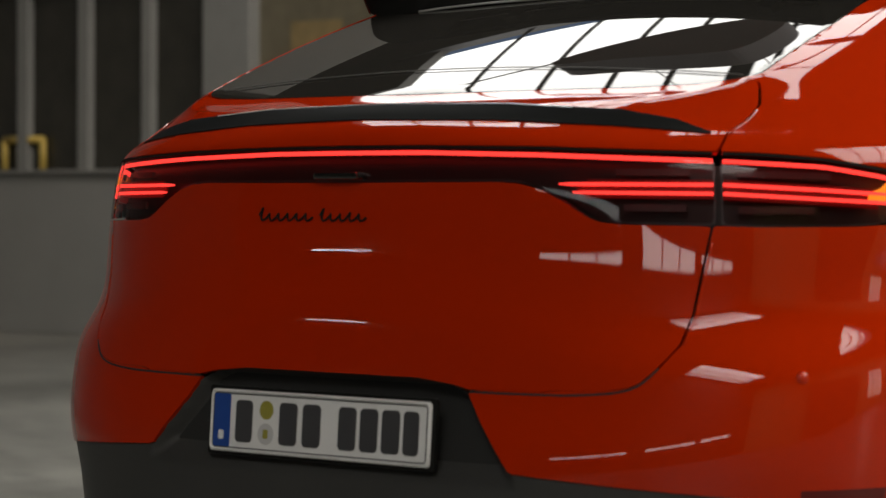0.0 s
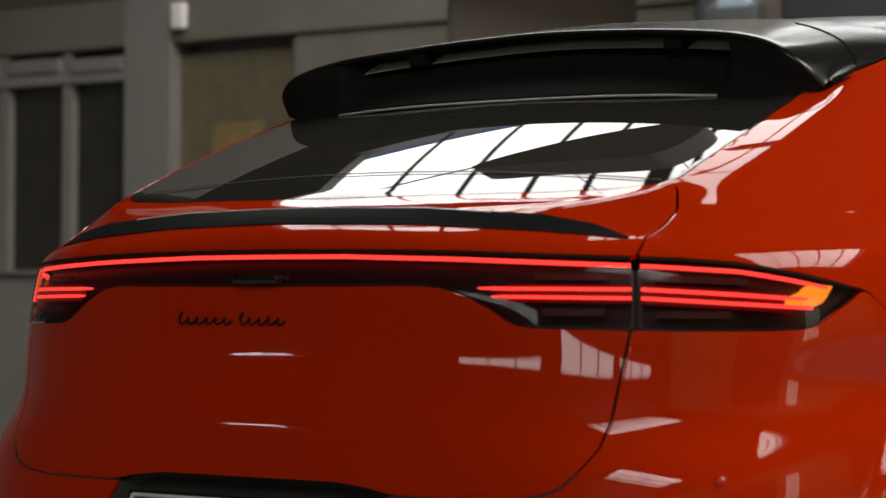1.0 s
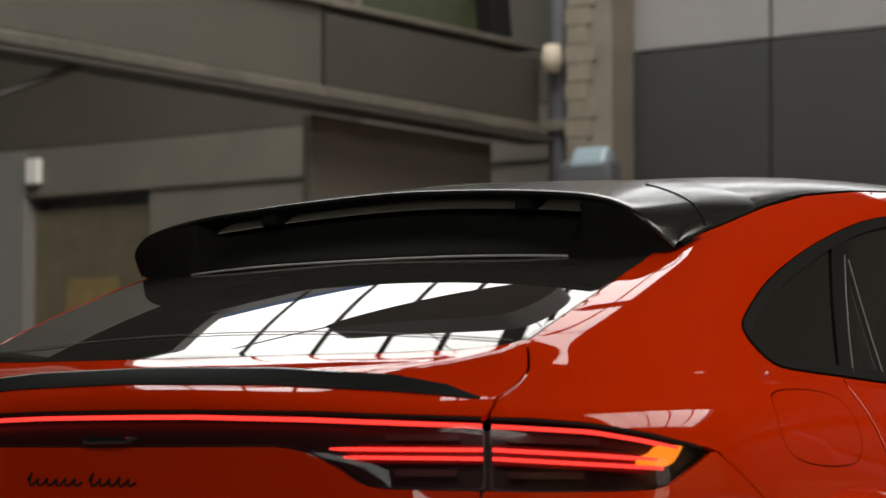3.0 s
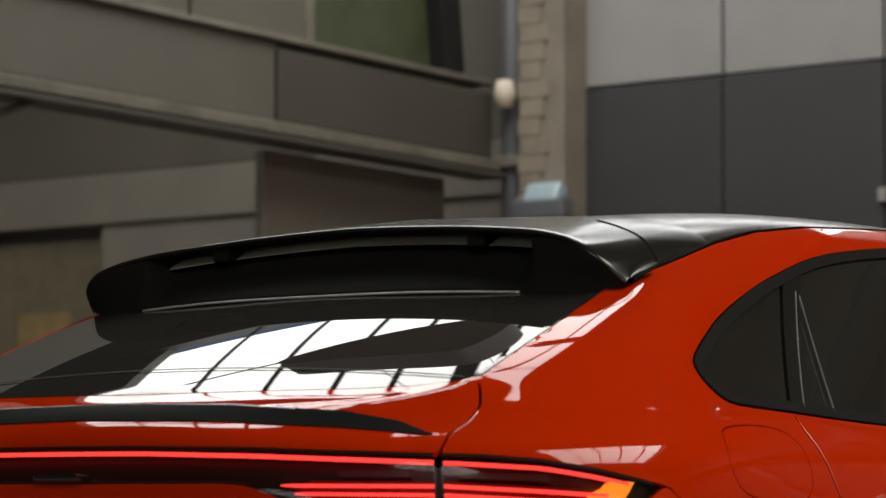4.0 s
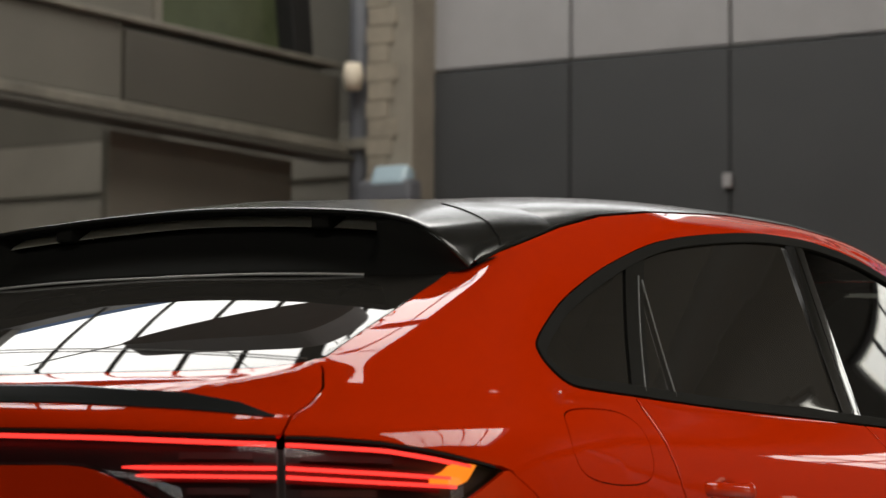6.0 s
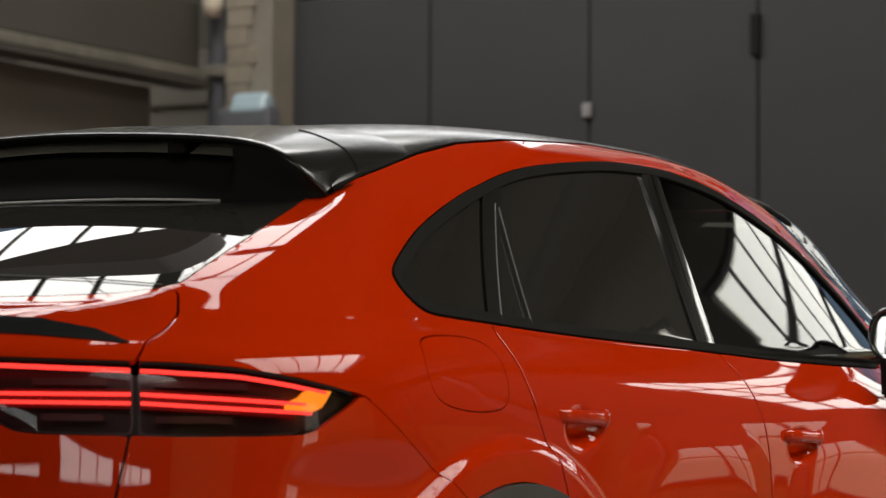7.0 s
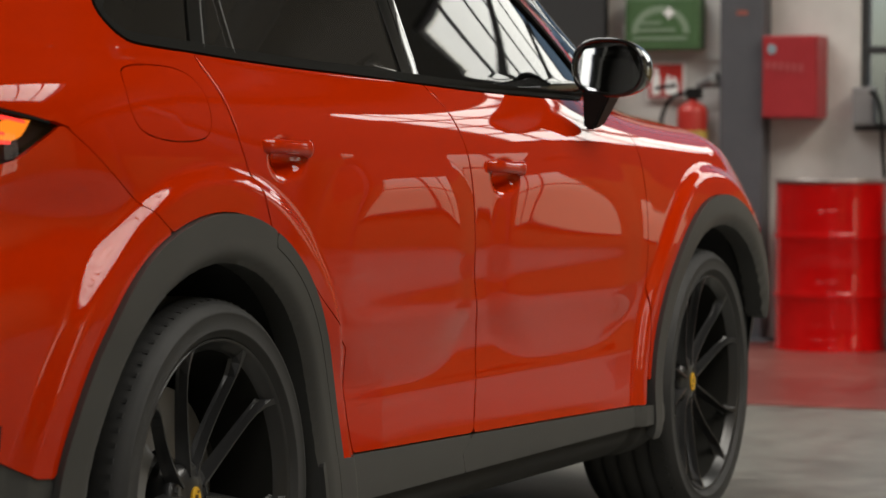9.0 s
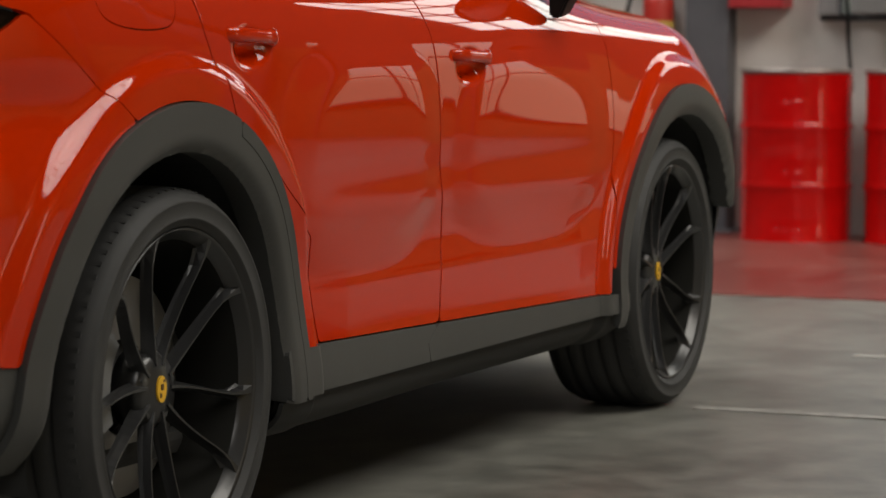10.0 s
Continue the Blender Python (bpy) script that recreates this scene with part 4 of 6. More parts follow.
for m_ in (1, -1):
    s_ = "right" if m_ > 0 else "left"
    for tab in (UP_IN, LOW_IN):
        pts_ = [(u * m_, z) for u, z in curve(tab, tab[0][0], 0.742, 12)]
        part("light_strip", ribbon(pts_, [0.0028] + [0.0056] * 11, -0.004, 0.005), M_LED, bar, "glowing red light strip")
    part("light_guide", ribbon([(u * m_, 1.0507) for u in np.linspace(0.52, 0.742, 14)], [0.006] + [0.031] * 13, -0.010, 0.004), M_REDGLOW, bar, "dim red light guide behind the strips")
    part("reflector", ribbon([(u * m_, 1.0200) for u in np.linspace(0.60, 0.70, 8)], 0.013, -0.012, 0.006), M_GREY, bar, "grey lamp insert")
    part("reflector", ribbon([(u * m_, 1.0790) for u in np.linspace(0.585, 0.705, 8)], 0.012, -0.012, 0.006), M_GREY, bar, "grey lamp insert")
    flip = m_ < 0
    lamp_f = np.minimum(R["lamp"], Q - 0.7535)
    lamp = lens_part("tail_lamp", BODY, lamp_f - 0.002, M_LENS, "smoked tail lamp lens with red and amber light strips", -0.001, flip)
    panel("housing", BODY, lamp_f, M_LAMPBOX, lamp, "dark lamp housing", lift=-0.030, depth=0.0, flip=flip)
    for tab, a, b in ((STRIP, 0.757, 1.072), (UP_OUT, 0.757, 1.03), (LOW_OUT, 0.757, 1.04)):
        part("light_strip", ribbon([(u * m_, z) for u, z in curve(tab, a, b, 16)], 0.0058, -0.004, 0.005), M_LED, lamp, "glowing red light strip")
    amber_f = np.where((X > 0.5) & (Y < 0), inside(Q, Z, [(1.000, 1.0295), (1.043, 1.0300), (1.063, 1.0390), (1.084, 1.0650), (1.066, 1.0665), (1.030, 1.0665), (1.017, 1.0550), (0.990, 1.0440), (0.985, 1.0370)]), -1.0)
    panel("indicator", BODY, amber_f, M_AMBER, lamp, "glowing amber lamp end", lift=-0.0045, depth=0.004, flip=flip)
    part("light_guide", ribbon([(u * m_, of(u, UP_OUT) - 0.0072) for u in np.linspace(0.757, 1.01, 16)], 0.033, -0.010, 0.004), M_REDGLOW, lamp, "dim red light guide behind the strips")
    part("reflector", ribbon([(u * m_, 1.0170) for u in np.linspace(0.78, 0.90, 8)], 0.013, -0.012, 0.006), M_GREY, lamp, "grey lamp insert")
    part("reflector", ribbon([(u * m_, 1.0770 - (u - 0.78) * 0.03) for u in np.linspace(0.78, 0.93, 8)], 0.012, -0.012, 0.006), M_GREY, lamp, "grey lamp insert")
    # low reflector in the bumper
    part("bumper_reflector", ribbon([(u * m_, 0.553) for u in np.linspace(0.86, 1.0, 8)], 0.045, 0.001, 0.01), M_REDREF, car, "dull red bumper reflector")

# dark seals along the lamp and the foot of the tailgate
part("lamp_seal", ribbon([(q_, of(abs(q_), LAMP_TOP) - 0.0005) for q_ in np.linspace(-0.742, 0.742, 70)], 0.0050, 0.0014, 0.006), M_MATT, car, "black seal above the light bar")
for m_ in (1, -1):
    part("lamp_seal", ribbon([(q_ * m_, of(q_, LAMP_TOP) - 0.0005) for q_ in np.linspace(0.757, 1.12, 24)], 0.0050, 0.0014, 0.006), M_MATT, car, "black seal above the tail lamp")
    foot = [(0.335, 0.7135), (0.40, 0.7140), (0.478, 0.7150), (0.526, 0.7165), (0.592, 0.7230), (0.630, 0.7365), (0.659, 0.7640)]
    part("tailgate_seal", ribbon([(q_ * m_, z_) for q_, z_ in smooth_line(foot, 6)], 0.0042, 0.0004, 0.004), M_DARK, car, "dark joint below the tailgate")

# lip on the edge of the tailgate
lip_lift = 0.002 + 0.010 * np.clip((FZ - of(FQ, DECK_LOW)) / 0.02, 0, 1) * np.clip((0.76 - FQ) / 0.16, 0, 1) ** 0.5
panel("deck_spoiler", FULL, FR["deck"], M_LIP, car, "satin black spoiler lip", lift=lip_lift, depth=0.014)

part("lip_edge", ribbon([(q_, of(abs(q_), DECK_TOP) - 0.0015) for q_ in np.linspace(-0.50, 0.50, 41)], 0.0026, 0.0125, 0.004), M_EDGE, car, "thin bright upper edge of the lip")

# rear view camera box, badges
part("camera_pod", box((-0.052, -1.004, 1.066), (0.052, -0.975, 1.078), 0.004), M_GLOSS, car)
badge_bm = bmesh.new()
for x0_, x1_, loops in ((-0.206, -0.072, 6), (-0.056, 0.055, 5)):
    wave = []
    for k_ in range(loops * 12 + 1):
        u_ = k_ / (loops * 12)
        tall = 0.012 + 0.010 * math.exp(-((u_ - 0.04) / 0.07) ** 2) + 0.004 * math.exp(-((u_ - 0.62) / 0.06) ** 2)
        rise_ = tall * (0.5 + 0.5 * math.sin(2 * math.pi * loops * u_))
        x_ = x0_ + (x1_ - x0_) * u_ + 0.55 * rise_ + 0.003 * math.cos(2 * math.pi * loops * u_)
        p_, n_ = on_body(0.994 + rise_, q=math.copysign(math.atan2(abs(x_), 0.885), x_))
        wave.append(Vector((x_, p_.y - 0.003, p_.z)))
    add_tube(badge_bm, wave, 0.0019, 6)
part("badge", badge_bm, M_TRIM, car, "dark wavy script badge", smooth=True)

# number plate: plain bars stand where its characters are
plate_m = pose(0, -1.046, 0.640, 86, 0, 0)
np_ob = part("number_plate", plate(rounded(0.52, 0.11, 0.008), 0.003, plate_m @ pose(0, 0, -0.003)), M_PLATE, car, "white number plate with blue end band")
rim_bm = bmesh.new()
ring_pts = [plate_m @ Vector((x, y, 0.001)) for x, y in rounded(0.514, 0.104, 0.008)]
add_tube(rim_bm, ring_pts + ring_pts[:1], 0.0022, 6)
part("plate_rim", rim_bm, M_PLATE, np_ob, smooth=True)
line_bm = bmesh.new()
ring_pts = [plate_m @ Vector((x, y, 0.0006)) for x, y in rounded(0.505, 0.095, 0.007)]
add_tube(line_bm, ring_pts + ring_pts[:1], 0.0011, 5)
part("border_line", line_bm, M_INK, np_ob)
part("blue_band", plate([(x - 0.232, y) for x, y in rounded(0.042, 0.094, 0.004)], 0.001, plate_m), M_BLUE, np_ob, "blue band")
part("letter_bar", plate([(x - 0.232, y - 0.026) for x, y in rounded(0.013, 0.016, 0.003)], 0.0014, plate_m), M_PLATE, np_ob)
for x_, w_ in ((-0.176, 0.040), (-0.068, 0.042), (-0.012, 0.042), (0.072, 0.040), (0.122, 0.040), (0.172, 0.040), (0.218, 0.034)):
    part("character_bar", plate([(x + x_, y) for x, y in rounded(w_, 0.074, 0.009)], 0.0022, plate_m), M_INK, np_ob, "dark grey bar")
for y_, m_, r_ in ((0.022, M_STICK, 0.0165), (-0.020, M_SILVER, 0.019)):
    part("sticker", plate([(-0.122 + r_ * math.cos(a * 0.3927), y_ + r_ * math.sin(a * 0.3927)) for a in range(16)], 0.0012, plate_m), m_, np_ob, "round sticker")
part("sticker", plate([(-0.122 + x, -0.020 + y) for x, y in rounded(0.012, 0.016, 0.003)], 0.0018, plate_m), M_STICK, np_ob)
part("plate_holder", plate(rounded(0.535, 0.122, 0.006), 0.008, plate_m @ pose(0, 0, -0.0115)), M_TRIM, car, "black plate holder")

# parking sensors
for q_ in (0.862, -0.862):
    p_, n_ = on_body(0.752 if abs(q_) > 0.6 else 0.66, q=q_)
    part("parking_sensor", lathe([(0, 0.003), (0.007, 0.003), (0.009, 0.001), (0.0105, 0.0005), (0.0105, -0.004)], 20, Matrix.Translation(p_) @ n_.to_track_quat("Z", "Y").to_matrix().to_4x4()), M_PAINT if abs(q_) > 0.6 else M_CLAD, car, smooth=True)

def surface_at(cols, y, k, v):
    """The coordinate of the body above the belt at length y, where coordinate k has the value v."""
    m = (np.abs(Y - y) < 0.03) & (Z > 1.35) & (np.abs(BODY[..., k] - v) < 0.04) & (COL < NA + NB)
    a = np.stack([np.ones(m.sum()), Y[m] - y, BODY[..., k][m] - v], 1)
    return float(np.linalg.lstsq(a, BODY[..., cols][m], rcond=None)[0][0])


# roof spoiler: a skin that carries on from the roof and folds down at both ends, with a dark hollow rear face
def mirrored(pts, n=7):
    """A smooth line through the points of the right half, from the middle outwards, carried on to the left."""
    p = np.array(pts, float)
    line = smooth_line(np.concatenate([(p * (-1, 1, 1))[:0:-1], p]), n)
    return line


def skin(rows):
    bm = bmesh.new()
    vs = [[bm.verts.new(p) for p in r] for r in rows]
    for a, b in zip(vs, vs[1:]):
        for i in range(len(a) - 1):
            bm.faces.new((a[i], a[i + 1], b[i + 1], b[i]))
    return bm


def roof_z(x, y):
    return surface_at(2, y, 0, max(x, 0.04))


def rail_at(y):
    z = float(of(y, ROOF_EDGE))
    return (surface_at(0, y, 2, z) + 0.002, y, z + 0.004)


RAIL_END = ((0.635, -0.050, 1.478), (0.642, -0.110, 1.460), (0.650, -0.170, 1.440))
WING_FRONT = mirrored([(0, 0.17, roof_z(0.05, 0.17) + 0.004), (0.29, 0.17, roof_z(0.29, 0.17) + 0.004), (0.44, 0.17, roof_z(0.44, 0.17) + 0.004), (0.52, 0.17, roof_z(0.52, 0.17) + 0.003), (0.58, 0.17, roof_z(0.58, 0.17) + 0.003), rail_at(0.15), rail_at(0.05), RAIL_END[0], RAIL_END[2]])
WING_EDGE = mirrored([(0, -0.190, 1.564), (0.20, -0.200, 1.557), (0.34, -0.215, 1.547), (0.43, -0.230, 1.538), (0.49, -0.241, 1.529), (0.545, -0.254, 1.516), (0.595, -0.262, 1.496), (0.634, -0.247, 1.466), (0.656, -0.204, 1.430)])
WING_FOOT = mirrored([(0, -0.281, 1.4270), (0.20, -0.281, 1.4260), (0.34, -0.276, 1.4225), (0.43, -0.266, 1.4190), (0.50, -0.254, 1.4160), (0.55, -0.243, 1.4140), (0.60, -0.228, 1.4150), (0.63, -0.214, 1.4190), (0.655, -0.198, 1.4260)])
wing_rows = []
for u_ in np.linspace(0, 1, 13):
    side_ = np.clip((np.abs(WING_EDGE[:, 0]) - 0.46) / 0.15, 0, 1)
    row_ = WING_EDGE * (1 - u_) + WING_FRONT * u_
    row_[:, 2] += 4 * u_ * (1 - u_) * (0.007 - 0.002 * side_)
    row_[:, 0] += 4 * u_ * (1 - u_) * 0.003 * side_ * np.sign(row_[:, 0])
    wing_rows.append(row_)
wing_rows.insert(0, WING_EDGE + (0, 0.002, -0.006))
wing_rows.insert(0, WING_EDGE + (0, 0.010, -0.010))
spoiler = part("roof_spoiler", skin(wing_rows), M_ROOF, car, "gloss black roof spoiler with a slot and struts", smooth=True)
# the hollow rear face, with a slot under the upper edge
open_ = np.clip((0.475 - np.abs(WING_EDGE[:, 0])) / 0.03, 0, 1)[:, None]
low_ = np.clip((1.0 - np.abs(WING_EDGE[:, 0]) / 0.66) / 0.3, 0, 1)[:, None]
top_ = WING_EDGE + (0, 0.008, 0) - np.array((0, 0, 0.009)) * low_
shelf_ = WING_EDGE + np.array((0, 0.060, 0)) * open_ - np.array((0, 0, 0.012)) * low_ - np.array((0, 0, 0.022)) * open_
mid_ = shelf_ * 0.45 + WING_FOOT * 0.55 + np.array((0, 0.012, 0.004)) * low_
face_rows = [top_, top_ + np.array((0, 0.085, 0.004)) * open_, shelf_ + np.array((0, 0.030, 0.002)) * open_, shelf_, shelf_ + np.array((0, -0.004, -0.006)) * low_, mid_, WING_FOOT + np.array((0, 0.006, 0.008)) * low_, WING_FOOT, WING_FOOT + np.array((0, 0.006, -0.004)) * low_, WING_FOOT + (0, 0.10, 0.03)]
part("lower_blade", skin(face_rows), M_MATT, spoiler, "matt black hollow rear face of the spoiler", smooth=True)
inner_ = [k for k in range(len(WING_FOOT)) if abs(WING_FOOT[k, 0]) < 0.47]
part("edge_seal", tube([Vector(WING_FOOT[k]) + Vector((0, -0.001, -0.001)) for k in inner_], 0.0024, 8), M_EDGE, spoiler, "thin bright lower edge", smooth=True)
slot_ = [k for k in range(len(WING_EDGE)) if abs(WING_EDGE[k, 0]) < 0.47]
# added pale panel: its colour replaces the bright streak of light in the slot
part("slot_light_panel", skin([[WING_EDGE[k] + np.array((0, 0.080, -0.0075)) for k in slot_], [WING_EDGE[k] + np.array((0, 0.040, -0.0310)) for k in slot_]]), M_SLOTLIGHT, spoiler, "pale grey panel standing in for the light in the slot")
for m_ in (1, -1):
    part("strut", box((m_ * 0.315 - 0.020, -0.195, 1.515), (m_ * 0.315 + 0.020, -0.12, 1.545), 0.005), M_MATT, spoiler)
# joint between the spoiler's end and the roof, and the seal along the rail
sheet_ = np.array(wing_rows[2:])
for m_ in (1, -1):
    joint_ = []
    for k_ in range(sheet_.shape[1]):
        x_ = sheet_[0, k_, 0] * m_
        yt_ = -0.060 + 0.35 * max(0.0, 0.60 - x_)
        if x_ > 0.40 and sheet_[0, k_, 1] < yt_ < sheet_[-1, k_, 1]:
            joint_.append([float(np.interp(yt_, sheet_[:, k_, 1], sheet_[:, k_, j])) for j in range(3)])
    part("joint_line", tube(joint_, 0.0021, 6), M_MATT, spoiler, "dark joint across the spoiler's end")
for m_ in (1, -1):
    part("rail_seal", tube([(m_ * (x + 0.001), y, z - 0.003) for x, y, z in [*RAIL_END[::-1], *(rail_at(v) for v in np.linspace(0.0, 0.30, 13))]], 0.0035, 6), M_MATT, car, "thin black seal along the roof rail", smooth=True)

# pale lines at the rear side window: guide and edge
for flip, _ in SIDES:
    for a_, b_, r_ in (((0.086, 1.205), (0.285, 1.440), 0.0016), ((0.204, 1.200), (0.292, 1.432), 0.0016)):
        pts_ = []
        for u_ in np.linspace(0, 1, 9):
            y_, z_ = a_[0] + (b_[0] - a_[0]) * u_, a_[1] + (b_[1] - a_[1]) * u_
            x_ = float(side_terms(np.array(y_), np.array(z_)) @ fit_) + 0.003
            pts_.append(Vector((-x_ if flip else x_, y_, z_)))
        part("window_guide", tube(pts_, r_, 6), M_GUIDE, car, "thin pale guide strip")

# faint line across the foot of the rear window
part("demister_line", tube([(x, -0.68, pane_height(x, -0.68) + 0.0006) for x in np.linspace(-0.60, 0.63, 41)], 0.0011, 6), M_GUIDE, car, "thin pale line on the rear glass")

# door handles
for flip, _ in SIDES:
    for y_, z_ in HANDLES:
        bm, rows = bmesh.new(), []
        for u in np.linspace(-1, 1, 25):
            p_, n_ = on_body(z_ + 0.010 - 0.004 * u, y=y_ + 0.118 * u)
            base = on_body(z_ + 0.06, y=y_ + 0.118 * u)[0].x
            out = 0.034 * (1 - abs(u) ** 5) - 0.012
            tall = 0.0145 + 0.0045 * max(0.0, 1 - ((u - 0.72) / 0.26) ** 2) if u > 0.46 else 0.0145
            tall *= math.sqrt(max(0.05, 1 - abs(u) ** 8))
            thick = 0.010 * math.sqrt(max(0.05, 1 - abs(u) ** 8)) + (0.004 if u > 0.5 else 0)
            c_ = Vector((base + out, p_.y, p_.z))
            rows.append([bm.verts.new(c_ + Vector((thick * math.cos(a), 0, tall * math.sin(a)))) for a in np.linspace(0, 2 * math.pi, 15)[:-1]])
        for a, b in zip(rows, rows[1:]):
            for i in range(14):
                bm.faces.new((a[i], a[(i + 1) % 14], b[(i + 1) % 14], b[i]))
        bm.faces.new(rows[0])
        bm.faces.new(rows[-1][::-1])
        if flip:
            bmesh.ops.scale(bm, vec=(-1, 1, 1), verts=bm.verts)
        part("door_handle", bm, M_PAINT, car, "painted pull handle", smooth=True)

# rounded edges of the doors and the tailgate, which catch the light
for flip, _ in SIDES:
    k_ = -1 if flip else 1
    for table, z0_, z1_, shift in ((REAR_DOOR, 0.80, 1.185, 0.0040), (FRONT_DOOR, 0.42, 1.150, 0.0040)):
        pts_ = []
        for z_ in np.linspace(z0_, z1_, 40):
            p_, n_ = on_body(z_, y=float(of(z_, table)) + shift)
            pts_.append(Vector((k_ * p_.x, p_.y, p_.z)) - Vector((k_ * n_.x, n_.y, n_.z)) * 0.0012)
        part("panel_edge", tube(pts_, 0.0024, 8), M_PAINT, car, smooth=True)
for m_ in (1, -1):
    pts_ = []
    for z_ in np.linspace(0.80, 1.18, 36):
        p_, n_ = on_body(z_, q=m_ * (float(of(z_, SEAM)) + 0.0045))
        pts_.append(p_ - n_ * 0.0012)
    part("panel_edge", tube(pts_[: 16], 0.0022, 8), M_PAINT, car, smooth=True)
    part("panel_edge", tube(pts_[31:], 0.0022, 8), M_PAINT, car, smooth=True)

# door mirrors
for flip, _ in SIDES:
    k_ = -1 if flip else 1
    bm, rows = bmesh.new(), []
    for u in np.linspace(0, 1, 13):  # from the rear rim forwards
        r_ = math.sqrt(max(0.0, 1 - u**2.4))
        yy = 1.935 + 0.135 * u
        rows.append([bm.verts.new((k_ * (0.985 + 0.012 * u + (0.098 + 0.004 * math.cos(a)) * r_ * math.copysign(abs(math.cos(a)) ** 0.8, math.cos(a))), yy + 0.05 * (0.985 - (0.985 + 0.1 * math.cos(a))) * (1 - u), 1.220 - 0.004 * math.cos(a) + 0.076 * r_ * math.copysign(abs(math.sin(a)) ** 0.85, math.sin(a)) * (1.0 if math.sin(a) > 0 else 0.93))) for a in np.linspace(0, 2 * math.pi, 41)[:-1]])
    for a, b in zip(rows, rows[1:]):
        for i in range(40):
            bm.faces.new((a[i], a[(i + 1) % 40], b[(i + 1) % 40], b[i]))
    inner = [bm.verts.new((k_ * 0.985 + (v.co.x - k_ * 0.985) * 0.9, v.co.y - 0.004, 1.22 + (v.co.z - 1.22) * 0.88)) for v in rows[0]]
    deep = [bm.verts.new(v.co + Vector((0, 0.018, 0))) for v in inner]
    for a, b in ((rows[0], inner), (inner, deep)):
        for i in range(40):
            bm.faces.new((a[i], b[i], b[(i + 1) % 40], a[(i + 1) % 40]))
    mir = part("door_mirror", bm, M_GLOSS, car, "gloss black door mirror on a stalk", smooth=True)
    g_bm = bmesh.new()
    g_bm.faces.new([g_bm.verts.new((k_ * (0.985 + 0.086 * math.copysign(abs(math.cos(a)) ** 0.8, math.cos(a))), 1.944 - 0.004 * math.cos(a) + 0.0028 * math.sin(a), 1.219 + 0.066 * math.copysign(abs(math.sin(a)) ** 0.85, math.sin(a)))) for a in np.linspace(0, 2 * math.pi, 41)[:-1]])
    part("mirror_glass", g_bm, M_MIRROR, mir, "mirror glass")
    st = bmesh.new()
    low = [(0.925, 1.935, 1.072), (0.952, 1.940, 1.070), (0.948, 2.02, 1.080), (0.922, 2.02, 1.080)]
    top = [(0.925, 1.925, 1.168), (0.998, 1.935, 1.160), (0.992, 2.035, 1.165), (0.922, 2.035, 1.170)]
    vl, vt = [st.verts.new((k_ * x, y, z)) for x, y, z in low], [st.verts.new((k_ * x, y, z)) for x, y, z in top]
    for i in range(4):
        st.faces.new((vl[i], vl[(i + 1) % 4], vt[(i + 1) % 4], vt[i]))
    st.faces.new(vl[::-1])
    st.faces.new(vt)
    bmesh.ops.bevel(st, geom=st.edges[:], offset=0.006, segments=2, affect="EDGES")
    part("stalk", st, M_TRIM, mir, "satin black mirror foot")


